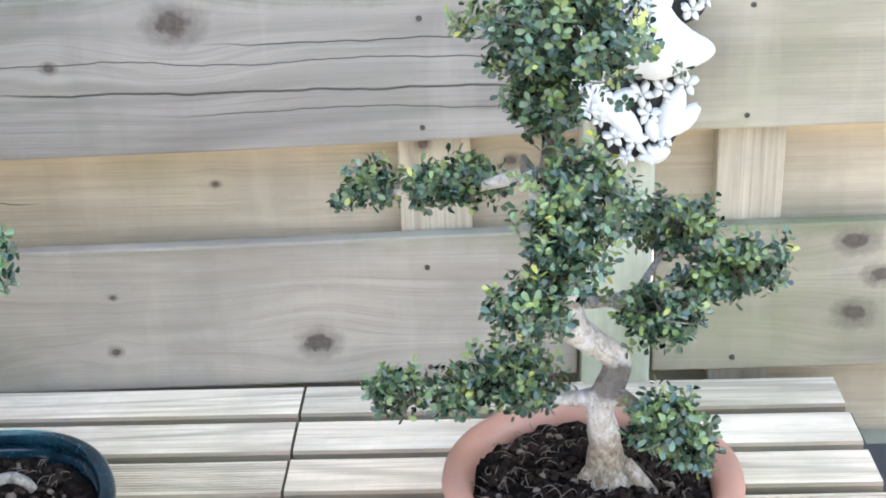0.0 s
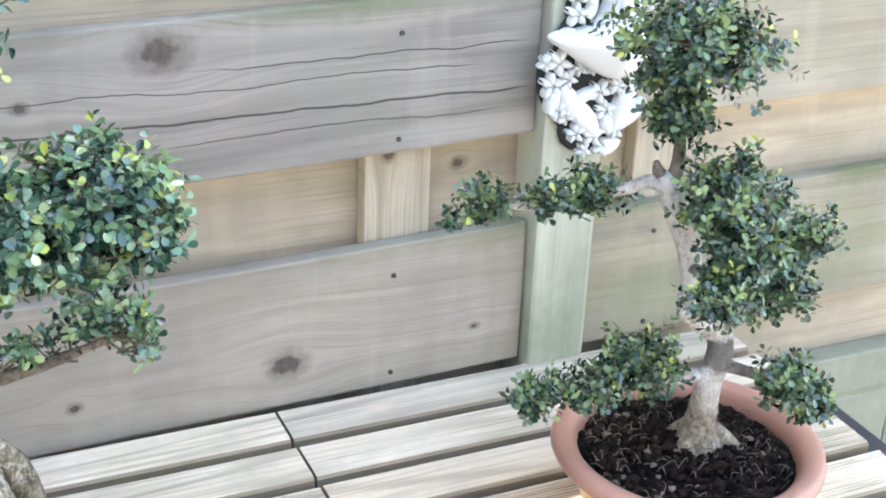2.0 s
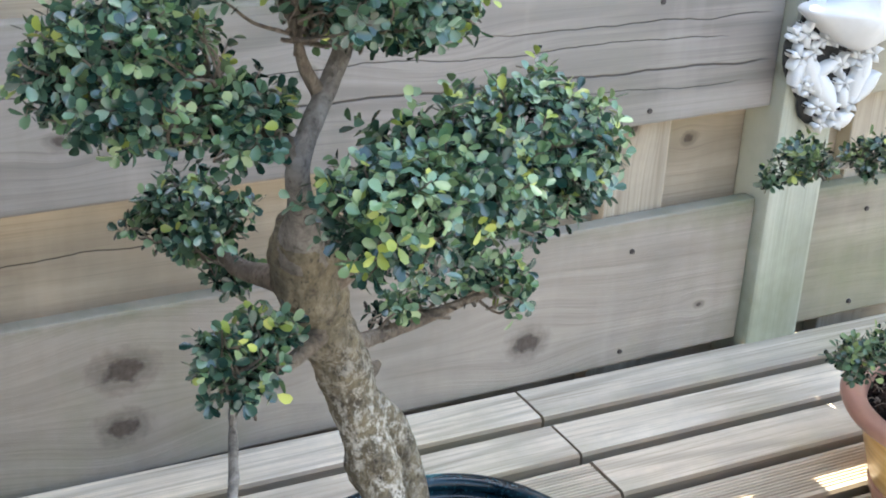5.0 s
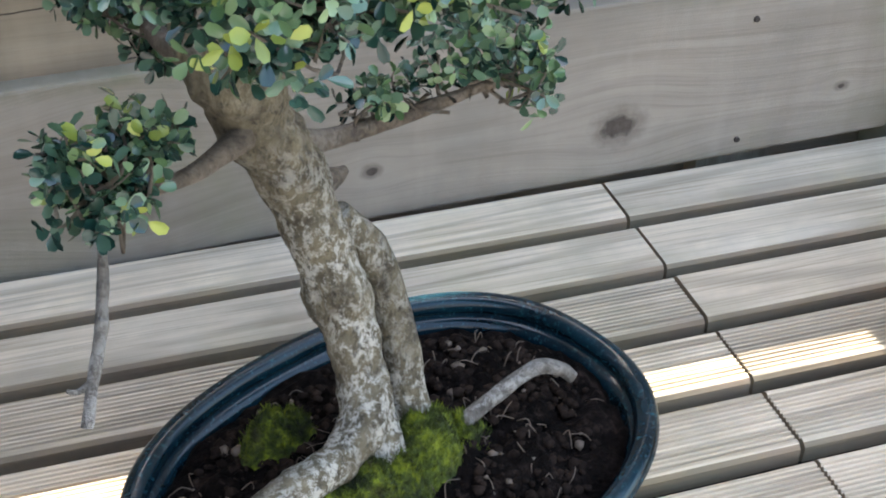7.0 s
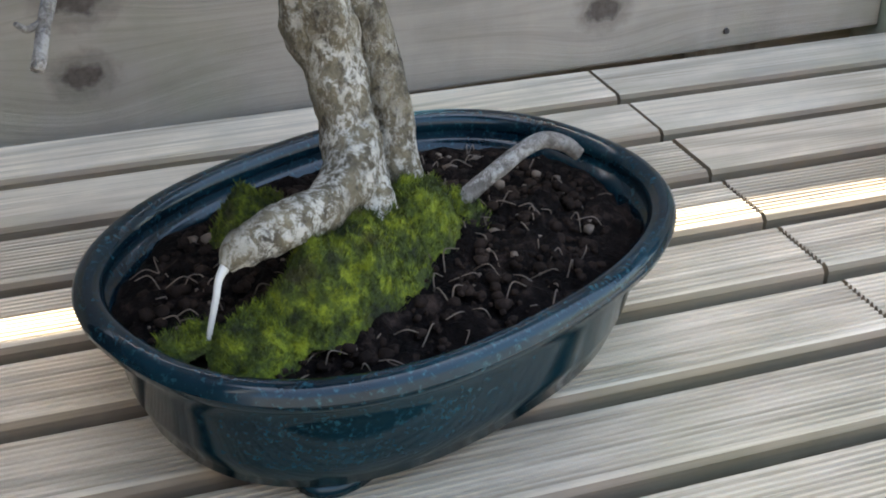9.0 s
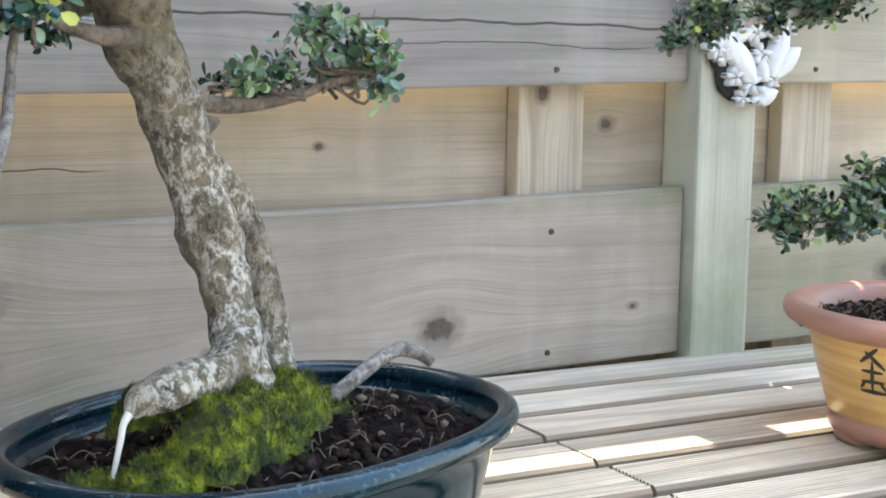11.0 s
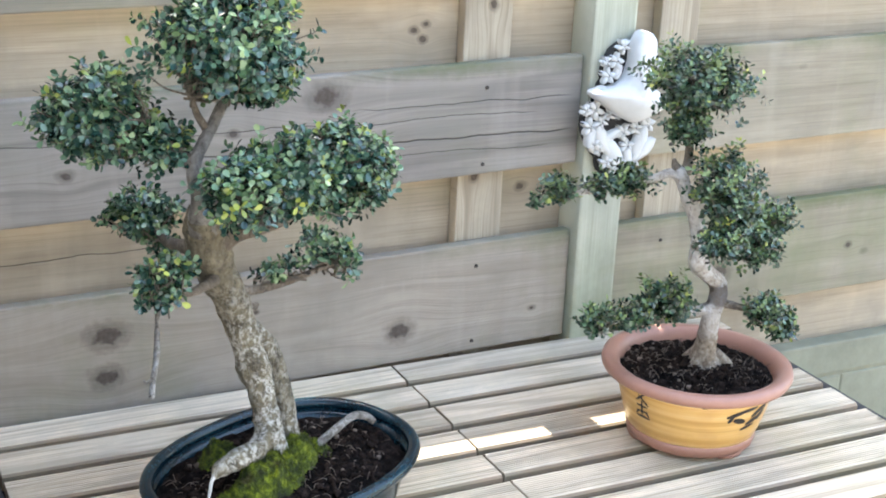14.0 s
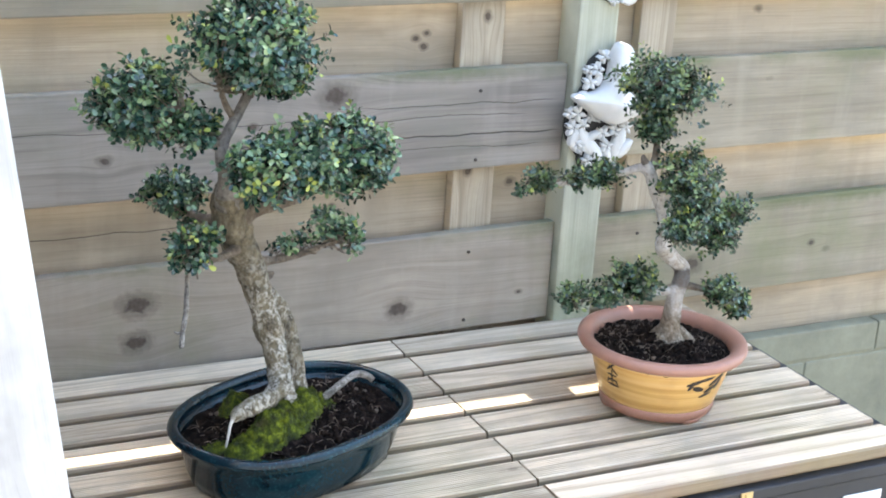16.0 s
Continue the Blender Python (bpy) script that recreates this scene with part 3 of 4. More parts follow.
def slat_mesh(length, grooves):
    """A deck board, reeded on top where grooves are given; x along, front to back 72 mm."""
    half, deep = 0.0335, 0.0285
    prof = [(-half + 0.010, -deep), (-half + 0.010, -0.019), (-half, -0.0185), (-half, -0.004), (-half + 0.003, -0.0008), (-half + 0.005, 0.0)]
    if grooves:
        n = grooves
        for i in range(n):
            y = -half + 0.007 + (2 * half - 0.014) * i / n
            s = (2 * half - 0.014) / n
            prof += [(y + s * 0.2, 0.0), (y + s * 0.36, -0.0024), (y + s * 0.64, -0.0024), (y + s * 0.8, 0.0)]
    prof += [(half - 0.005, 0.0), (half - 0.003, -0.0008), (half, -0.004), (half, -0.0185), (half - 0.010, -0.019), (half - 0.010, -deep)]
    m = len(prof)
    steps = 12
    verts, faces = [], []
    for i in range(steps + 1):
        x = length * i / steps
        bend = 0.0011 * noise.noise(Vector((x * 3, length * 9, grooves)))
        verts += [(x, y + bend * 0.6, z + bend) for y, z in prof]
    for i in range(steps):
        for k in range(m):
            l = (k + 1) % m
            faces.append((i * m + k, i * m + l, (i + 1) * m + l, (i + 1) * m + k))
    faces += [tuple(range(m - 1, -1, -1)), tuple(steps * m + k for k in range(m))]
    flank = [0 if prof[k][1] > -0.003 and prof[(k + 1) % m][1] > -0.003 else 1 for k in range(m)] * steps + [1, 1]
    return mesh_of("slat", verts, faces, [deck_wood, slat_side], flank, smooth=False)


left_slat, right_slat, smooth_slat = slat_mesh(XS - X0 - 0.0022, 11), slat_mesh(X1 - XS - 0.0022, 11), slat_mesh(X1 - XS - 0.0022, 0)
smooth_left = slat_mesh(XS - X0 - 0.0022, 0)
for row in range(8):
    y = -0.0445 - 0.0803 * row
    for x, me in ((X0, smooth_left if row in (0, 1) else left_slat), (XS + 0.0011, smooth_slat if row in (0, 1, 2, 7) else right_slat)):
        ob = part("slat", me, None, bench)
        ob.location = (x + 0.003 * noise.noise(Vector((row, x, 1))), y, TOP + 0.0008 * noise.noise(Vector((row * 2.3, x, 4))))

# ---- leaning white-painted post in the sun ----
lean = thing("leaning_post", -0.90, -0.80, 0.0, "sun-bleached white-painted timber post leaning beside the bench", "post")
ob = part("timber", bar(-0.052, 0.052, -0.04, 0.04, 0.0, 2.1, 0.005), white_wood, lean)
ob.location = (-0.806, -0.80, 0.002)
ob.rotation_euler = (0, radians(-6.4), 0)


# ---- pots ----
def oval_ring(a, b, turn, z, cx, cy, n=96, power=2.35):
    out = []
    for i in range(n):
        t = 2 * math.pi * i / n
        c, s = math.cos(t), math.sin(t)
        x, y = a * math.copysign(abs(c) ** (2 / power), c), b * math.copysign(abs(s) ** (2 / power), s)
        ca, sa = math.cos(turn), math.sin(turn)
        out.append((cx + x * ca - y * sa, cy + x * sa + y * ca, z))
    return out


def lofted(rings, close=True):
    n = len(rings[0])
    verts = [v for r in rings for v in r]
    faces = [(i * n + k, i * n + (k + 1) % n, (i + 1) * n + (k + 1) % n, (i + 1) * n + k) for i in range(len(rings) - 1) for k in range(n)]
    if close:
        faces += [tuple(range(n - 1, -1, -1)), tuple((len(rings) - 1) * n + k for k in range(n))]
    return verts, faces


AX, AY, ATURN = -0.474, -0.404, radians(25)
pot_a = thing("oval_bonsai_pot", AX, AY, TOP, "glossy navy glazed oval bonsai pot on the slatted bench", "pot")
outer = [(0.150, 0.100, 0.757), (0.157, 0.107, 0.760), (0.165, 0.114, 0.780), (0.172, 0.121, 0.810), (0.175, 0.124, 0.823), (0.1775, 0.1265, 0.8255)]
inner = [(0.174, 0.123, 0.834), (0.170, 0.119, 0.818), (0.154, 0.104, 0.79), (0.144, 0.094, 0.772)]
rings = [oval_ring(a, b, ATURN, z, AX, AY) for a, b, z in outer + inner]
part("bowl", mesh_of("bowl", *lofted(rings), navy), navy, pot_a, smooth=True)
rim = []
for k in range(13):
    ang = math.pi * 2 * k / 12
    rim.append((0.1810 + 0.0085 * math.cos(ang), 0.1300 + 0.0085 * math.cos(ang), 0.8355 + 0.0085 * math.sin(ang)))
part("rim", mesh_of("rim", *lofted([oval_ring(a, b, ATURN, z, AX, AY) for a, b, z in rim], False), navy), navy, pot_a, "rolled speckled blue rim")
for sx, sy in ((1, 1), (1, -1), (-1, 1), (-1, -1)):
    u, v = 0.100 * sx, 0.062 * sy
    fx, fy = AX + u * math.cos(ATURN) - v * math.sin(ATURN), AY + u * math.sin(ATURN) + v * math.cos(ATURN)
    part("foot", mesh_of("foot", *lofted([oval_ring(0.026, 0.02, ATURN, z, fx, fy, 20) for z in (0.7505, 0.7575)]), navy), navy, pot_a)

BX, BY = 0.160, -0.390
pot_b = thing("round_bonsai_pot", BX, BY, TOP, "round yellow glazed bonsai pot with a terracotta rim on the bench", "pot")


def turned(profile, n=80):
    return [[(BX + r * math.cos(2 * math.pi * i / n), BY + r * math.sin(2 * math.pi * i / n), z) for i in range(n)] for r, z in profile]


part("body", mesh_of("body", *lofted(turned([(0.090, 0.772), (0.0935, 0.774), (0.099, 0.790), (0.1065, 0.815), (0.112, 0.838), (0.1155, 0.852), (0.112, 0.856), (0.104, 0.84), (0.09, 0.80), (0.08, 0.785)])), yellow), yellow, pot_b, "yellow glazed bowl")
part("rim", mesh_of("rim", *lofted(turned([(0.110, 0.846), (0.118, 0.8505), (0.127, 0.853), (0.1345, 0.857), (0.1375, 0.863), (0.136, 0.870), (0.130, 0.873), (0.122, 0.8725), (0.1155, 0.869), (0.111, 0.862), (0.108, 0.846)]), False), terracotta), terracotta, pot_b, "flared matt terracotta rim")
part("base_band", mesh_of("base_band", *lofted(turned([(0.078, 0.757), (0.088, 0.757), (0.0925, 0.760), (0.0945, 0.768), (0.0945, 0.7755), (0.088, 0.778)])), terracotta), terracotta, pot_b, "unglazed terracotta foot band")
for k in range(3):
    ang = radians(40 + 120 * k)
    fx, fy = BX + 0.074 * math.cos(ang), BY + 0.074 * math.sin(ang)
    part("foot", mesh_of("foot", *lofted([oval_ring(r, r * 0.7, ang + math.pi / 2, z, fx, fy, 18) for r, z in ((0.018, 0.7503), (0.024, 0.753), (0.027, 0.760))]), terracotta), terracotta, pot_b)


def stroke(ang, z, wide, tall, tilt, parent):
    """A brush stroke lying on the glaze; ang goes round the pot."""
    verts, faces, n = [], [], 10
    for i in range(n + 1):
        s = i / n - 0.5
        thick = tall * (0.35 + 0.65 * math.sin(math.pi * (i + 0.6) / (n + 1.2)))
        for e in (-0.5, 0.5):
            zz = z + s * wide * math.sin(tilt) + e * thick * math.cos(tilt)
            a = ang + (s * wide * math.cos(tilt) - e * thick * math.sin(tilt)) / 0.108
            r = float(np.interp(zz, [0.774, 0.790, 0.815, 0.838, 0.852], [0.0935, 0.099, 0.1065, 0.112, 0.1155])) + 0.0007
            verts.append((BX + r * math.cos(a), BY + r * math.sin(a), zz))
    for i in range(n):
        faces.append((2 * i, 2 * i + 2, 2 * i + 3, 2 * i + 1))
    part("brush_mark", mesh_of("brush_mark", verts, faces, ink), ink, parent, "dark brown brushed mark on the glaze")


rng = random.Random(4)
for base, list_ in ((-78, ((-16, 0.834, 0.030, 0.007, 0.25), (-6, 0.838, 0.034, 0.006, 0.1), (6, 0.832, 0.030, 0.008, 0.5), (-12, 0.822, 0.022, 0.009, -0.3), (2, 0.818, 0.028, 0.008, 0.35), (10, 0.824, 0.020, 0.010, 0.9), (-2, 0.808, 0.026, 0.006, 0.2), (14, 0.838, 0.018, 0.006, 1.2), (-20, 0.826, 0.012, 0.006, 0.9))),
                    (-168, ((0, 0.840, 0.022, 0.004, 0.7), (3, 0.836, 0.022, 0.004, -0.7), (1, 0.826, 0.020, 0.0035, 0.0), (1, 0.817, 0.022, 0.0035, 0.05), (1, 0.822, 0.026, 0.0035, 1.5), (1, 0.808, 0.026, 0.004, 0.0), (-4, 0.814, 0.010, 0.003, 0.9), (6, 0.814, 0.010, 0.003, -0.9)))):
    for da, z, wide, tall, tilt in list_:
        stroke(radians(base + da), z, wide, tall, tilt, pot_b)


# ---- soil ----
def soil_bed(name, a, b, turn, cx, cy, z, dome, seed, label):
    """A lumpy bed of soil; its crumbs and fibres are joined into it."""
    verts, faces, rings, n = [], [], 34, 110
    for i in range(rings + 1):
        f = i / rings
        for x, y, _ in oval_ring(a * f + 1e-4, b * f + 1e-4, turn, 0, cx, cy, n):
            p = Vector((x, y, seed))
            h = dome * (1 - f * f) + 0.0080 * noise.noise(p * 38) + 0.0065 * noise.noise(p * 95) + 0.0040 * noise.noise(p * 210)
            verts.append((x, y, z + h - (0.004 if i == rings else 0)))
    for i in range(rings):
        for k in range(n):
            faces.append((i * n + k, i * n + (k + 1) % n, (i + 1) * n + (k + 1) % n, (i + 1) * n + k))
    index = [0] * len(faces)
    r = random.Random(seed)

    def spot():
        f, t = math.sqrt(r.random()) * 0.93, r.random() * 6.283
        x, y = a * f * math.cos(t), b * f * math.sin(t)
        return cx + x * math.cos(turn) - y * math.sin(turn), cy + x * math.sin(turn) + y * math.cos(turn), z + dome * (1 - f * f)

    for _ in range(1500):
        x, y, h = spot()
        s = 0.0009 + 0.0042 * r.random() ** 2.2
        bm = bmesh.new()
        bmesh.ops.create_icosphere(bm, subdivisions=1, radius=s)
        n0 = len(verts)
        verts += [(x + v.co.x * r.uniform(0.6, 1.4), y + v.co.y * r.uniform(0.6, 1.4), h + 0.002 + v.co.z * r.uniform(0.5, 1.1)) for v in bm.verts]
        faces += [tuple(v.index + n0 for v in f.verts) for f in bm.faces]
        index += [1 if r.random() < 0.95 else 2] * len(bm.faces)
        bm.free()
    for _ in range(150):
        x, y, h = spot()
        t, l = r.random() * 6.283, r.uniform(0.006, 0.022)
        e = (x + l * math.cos(t), y + l * math.sin(t))
        v, f = tube([(x, y, h - 0.001, 0.0004), ((x + e[0]) / 2 + r.uniform(-.004, .004), (y + e[1]) / 2 + r.uniform(-.004, .004), h + r.uniform(0.003, 0.009), 0.00045), (*e, h + r.uniform(-0.001, 0.006), 0.0003)], 4, 4, 0.0)
        n0 = len(verts)
        verts += v
        faces += [tuple(i + n0 for i in g) for g in f]
        index += [2] * len(f)
    return tagged(part(name, mesh_of(name, verts, faces, [soil_m, soil_crumb, fibre_mat], index), None), label, "soil", kind="stuff")


soil_bed("soil", 0.1715, 0.1205, ATURN, AX, AY, 0.820, 0.020, 3, "dark crumbly potting soil with roots in the navy pot")
soil_bed("soil", 0.110, 0.110, 0.0, BX, BY, 0.853, 0.010, 8, "black crumbly potting soil in the round pot")


def moss_bed(lumps, seed):
    verts, faces = [], []
    r = random.Random(seed)
    for cx, cy, cz, a, b, h, turn in lumps:
        rings, n = 16, 40
        n0 = len(verts)
        for i in range(rings + 1):
            f = i / rings
            for k in range(n):
                t = 2 * math.pi * k / n
                x, y = a * f * math.cos(t), b * f * math.sin(t)
                px, py = cx + x * math.cos(turn) - y * math.sin(turn), cy + x * math.sin(turn) + y * math.cos(turn)
                lift = h * max(0, 1 - f**2.6) + 0.011 * noise.noise(Vector((px * 62, py * 62, seed))) + 0.003 * noise.noise(Vector((px * 170, py * 170, seed)))
                verts.append((px, py, cz + lift))
        for i in range(rings):
            for k in range(n):
                faces.append((n0 + i * n + k, n0 + i * n + (k + 1) % n, n0 + (i + 1) * n + (k + 1) % n, n0 + (i + 1) * n + k))
        for _ in range(int(9000 * a * b / 0.0045)):
            f, t = math.sqrt(r.random()), r.random() * 6.283
            x, y = a * f * math.cos(t), b * f * math.sin(t)
            px, py = cx + x * math.cos(turn) - y * math.sin(turn), cy + x * math.sin(turn) + y * math.cos(turn)
            pz = cz + h * max(0, 1 - f**2.6) + 0.011 * noise.noise(Vector((px * 62, py * 62, seed))) + 0.003 * noise.noise(Vector((px * 170, py * 170, seed))) - 0.0006
            d, l = r.random() * 6.283, r.uniform(0.002, 0.0062)
            ox, oy = math.cos(d) * 0.0007, math.sin(d) * 0.0007
            m = len(verts)
            verts += [(px - ox, py - oy, pz), (px + ox, py + oy, pz), (px + r.uniform(-1, 1) * l * 0.7, py + r.uniform(-1, 1) * l * 0.7, pz + l)]
            faces.append((m, m + 1, m + 2))
    return tagged(part("moss", mesh_of("moss", verts, faces, moss_m), None), "bright green moss round the roots of the larger bonsai", "moss", kind="stuff")


moss_bed([(-0.515, -0.458, 0.830, 0.070, 0.034, 0.046, 0.62), (-0.568, -0.486, 0.826, 0.036, 0.024, 0.024, 0.4), (-0.464, -0.418, 0.832, 0.042, 0.028, 0.042, 0.8), (-0.430, -0.405, 0.832, 0.022, 0.016, 0.018, 0.3), (-0.548, -0.368, 0.828, 0.030, 0.022, 0.030, 0.5), (-0.606, -0.478, 0.830, 0.026, 0.016, 0.010, 0.3)], 5)

# ---- larger bonsai ----
tree_a = thing("bonsai_tree", -0.49, -0.39, 0.835, "tall bonsai with a leaning flaky trunk and cloud-pruned glossy leaves", "bonsai", "bonsai trees")
main = [(-0.494, -0.428, 0.850, 0.022), (-0.497, -0.418, 0.880, 0.0172), (-0.500, -0.404, 0.912, 0.0162), (-0.503, -0.394, 0.940, 0.0170), (-0.509, -0.387, 0.965, 0.0205), (-0.517, -0.381, 1.000, 0.0185), (-0.532, -0.378, 1.045, 0.0205), (-0.553, -0.381, 1.095, 0.0232), (-0.567, -0.389, 1.140, 0.0250), (-0.572, -0.398, 1.170, 0.0225)]
trunk_a = limb("trunk", main, bark_old, tree_a, "grey-brown flaking trunk", segs=36, per=16, rough=0.20, freq=48.0)
limb("surface_root", [(-0.499, -0.410, 0.906, 0.0150), (-0.506, -0.430, 0.892, 0.0155), (-0.528, -0.450, 0.884, 0.0130), (-0.556, -0.463, 0.883, 0.0128), (-0.577, -0.470, 0.879, 0.0098), (-0.586, -0.474, 0.872, 0.0045)], bark_old, tree_a, "knobbly surface root", segs=16, rough=0.25, freq=55.0)
limb("buttress", [(-0.503, -0.370, 1.010, 0.008), (-0.484, -0.368, 0.980, 0.0120), (-0.473, -0.373, 0.945, 0.0122), (-0.468, -0.383, 0.910, 0.0120), (-0.465, -0.394, 0.868, 0.014), (-0.465, -0.400, 0.835, 0.018)], bark_old, tree_a, segs=18, rough=0.16)
limb("root", [(-0.582, -0.472, 0.876, 0.0036), (-0.590, -0.478, 0.869, 0.0021), (-0.594, -0.483, 0.858, 0.0019), (-0.601, -0.489, 0.836, 0.0015)], pale_root, tree_a, "thin pale exposed root", segs=10)
limb("root", [(-0.442, -0.398, 0.830, 0.007), (-0.428, -0.400, 0.848, 0.0058), (-0.405, -0.398, 0.864, 0.0054), (-0.378, -0.394, 0.877, 0.0054), (-0.361, -0.396, 0.874, 0.0050), (-0.352, -0.400, 0.867, 0.0045)], bark_grey, tree_a, "arched surface root", segs=12)
limb("knob", [(-0.513, -0.372, 1.034, 0.008), (-0.502, -0.366, 1.033, 0.0065), (-0.495, -0.363, 1.035, 0.003)], bark_dark, tree_a, segs=10, rough=0.3)
limb("limb", [(-0.571, -0.396, 1.155, 0.021), (-0.581, -0.418, 1.195, 0.0102), (-0.597, -0.450, 1.232, 0.0078), (-0.591, -0.450, 1.258, 0.0070), (-0.568, -0.430, 1.285, 0.0066), (-0.548, -0.415, 1.315, 0.0060), (-0.545, -0.425, 1.360, 0.004)], bark_grey, tree_a, segs=16)
limb("branch", [(-0.556, -0.386, 1.118, 0.0135), (-0.535, -0.400, 1.140, 0.0100), (-0.508, -0.420, 1.154, 0.0085), (-0.486, -0.440, 1.170, 0.0075), (-0.458, -0.448, 1.192, 0.0060), (-0.425, -0.440, 1.222, 0.004)], bark_dark, tree_a, segs=14)
limb("branch", [(-0.540, -0.372, 1.070, 0.010), (-0.510, -0.352, 1.050, 0.0075), (-0.475, -0.335, 1.044, 0.0058), (-0.430, -0.330, 1.050, 0.0045), (-0.395, -0.335, 1.062, 0.0030), (-0.360, -0.348, 1.072, 0.0016)], bark_dark, tree_a, segs=10)
limb("branch", [(-0.562, -0.375, 1.120, 0.014), (-0.575, -0.345, 1.112, 0.010), (-0.590, -0.305, 1.108, 0.007), (-0.602, -0.270, 1.125, 0.003)], bark_dark, tree_a, segs=10)
limb("branch", [(-0.560, -0.398, 1.088, 0.0080), (-0.588, -0.425, 1.088, 0.0052), (-0.613, -0.445, 1.094, 0.0040), (-0.640, -0.462, 1.105, 0.0025)], bark_dark, tree_a, segs=10)
limb("branch", [(-0.596, -0.450, 1.245, 0.010), (-0.620, -0.440, 1.258, 0.0065), (-0.650, -0.415, 1.275, 0.0045), (-0.680, -0.400, 1.295, 0.002)], bark_dark, tree_a, segs=10)
limb("branch", [(-0.575, -0.432, 1.276, 0.006), (-0.590, -0.440, 1.300, 0.004), (-0.598, -0.445, 1.330, 0.002)], bark_dark, tree_a, segs=8)
limb("hanging_twig", [(-0.640, -0.452, 1.090, 0.0030), (-0.645, -0.462, 1.066, 0.0031), (-0.651, -0.480, 1.040, 0.0036), (-0.660, -0.498, 1.018, 0.0032), (-0.666, -0.512, 1.004, 0.0030)], bark_grey, tree_a, "bare dark broken twig", segs=8, rough=0.3, freq=90)
limb("hanging_twig", [(-0.659, -0.496, 1.020, 0.0024), (-0.667, -0.500, 1.018, 0.0018), (-0.672, -0.503, 1.022, 0.0012)], bark_grey, tree_a, segs=6)

MATS_A = [leaf_a, leaf_a_mid, leaf_a_young]
CLUMPS_A = [
    # lobes, rosettes, seed, twig starts
    ([(-0.560, -0.452, 1.378, 0.082, 0.074, 0.066), (-0.518, -0.440, 1.326, 0.034, 0.034, 0.028)], 500, 11, [(-0.545, -0.42, 1.33), (-0.54, -0.425, 1.36), (-0.595, -0.445, 1.325)]),
    ([(-0.688, -0.398, 1.292, 0.062, 0.054, 0.056), (-0.628, -0.438, 1.266, 0.034, 0.030, 0.027)], 320, 12, [(-0.65, -0.415, 1.275), (-0.62, -0.44, 1.258)]),
    ([(-0.608, -0.265, 1.132, 0.045, 0.040, 0.033), (-0.590, -0.300, 1.098, 0.022, 0.022, 0.013)], 110, 13, [(-0.602, -0.27, 1.12)]),
    ([(-0.640, -0.462, 1.108, 0.030, 0.028, 0.020), (-0.618, -0.450, 1.128, 0.022, 0.022, 0.018), (-0.656, -0.466, 1.128, 0.017, 0.017, 0.016)], 62, 14, [(-0.64, -0.462, 1.10)]),
    ([(-0.416, -0.430, 1.223, 0.067, 0.061, 0.056), (-0.496, -0.465, 1.226, 0.064, 0.057, 0.048), (-0.566, -0.520, 1.229, 0.045, 0.044, 0.043), (-0.394, -0.420, 1.192, 0.038, 0.040, 0.030)], 620, 15, [(-0.462, -0.452, 1.188), (-0.432, -0.440, 1.214), (-0.53, -0.49, 1.205)]),
    ([(-0.400, -0.328, 1.085, 0.046, 0.030, 0.028), (-0.450, -0.325, 1.062, 0.036, 0.022, 0.014), (-0.368, -0.345, 1.070, 0.020, 0.020, 0.020)], 50, 16, [(-0.43, -0.33, 1.05), (-0.395, -0.335, 1.062), (-0.475, -0.335, 1.045)]),
]
for lobes, tips, seed, starts in CLUMPS_A:
    lobes = [(*l[:3], *(0.94 * r for r in l[3:])) for l in lobes]
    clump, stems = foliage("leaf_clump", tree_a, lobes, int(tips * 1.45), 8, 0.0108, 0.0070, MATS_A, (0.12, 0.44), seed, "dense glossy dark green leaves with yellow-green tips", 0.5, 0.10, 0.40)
    twigs("fine_branching", tree_a, starts, stems, bark_dark, seed, 0.35)

# ---- smaller bonsai ----
tree_b = thing("bonsai_tree", 0.175, -0.385, 0.86, "smaller bonsai with a pale ringed zigzag trunk and tiny leaves", "bonsai", "bonsai trees")
limb("trunk", [(0.178, -0.385, 0.852, 0.033), (0.177, -0.386, 0.864, 0.025), (0.173, -0.388, 0.880, 0.0175), (0.170, -0.395, 0.914, 0.0145), (0.166, -0.404, 0.944, 0.0128), (0.174, -0.402, 0.968, 0.0126), (0.180, -0.392, 0.986, 0.0126), (0.161, -0.392, 1.004, 0.0128), (0.140, -0.394, 1.024, 0.0136), (0.140, -0.390, 1.052, 0.0108), (0.135, -0.384, 1.085, 0.0104), (0.122, -0.376, 1.120, 0.0100), (0.112, -0.372, 1.146, 0.0092), (0.106, -0.370, 1.158, 0.0065)], bark_pale, tree_b, "pale trunk with dark growth rings", segs=24, per=9, rough=0.12, freq=46)
for ex, ey in ((0.040, -0.022), (-0.036, -0.012), (-0.015, 0.036)):
    limb("root", [(0.177 + ex * 0.3, -0.385 + ey * 0.3, 0.878, 0.009), (0.177 + ex * 0.7, -0.385 + ey * 0.7, 0.864, 0.0065), (0.177 + ex * 1.0, -0.385 + ey * 1.0, 0.854, 0.004)], bark_pale, tree_b, segs=10)
limb("stub", [(0.110, -0.372, 1.148, 0.008), (0.104, -0.368, 1.160, 0.006), (0.101, -0.366, 1.170, 0.0025)], bark_dark, tree_b, segs=8)
limb("leader", [(0.114, -0.372, 1.140, 0.0085), (0.122, -0.370, 1.165, 0.0068), (0.124, -0.367, 1.195, 0.0055), (0.130, -0.362, 1.230, 0.0045), (0.140, -0.360, 1.270, 0.002)], bark_dark, tree_b, segs=10)
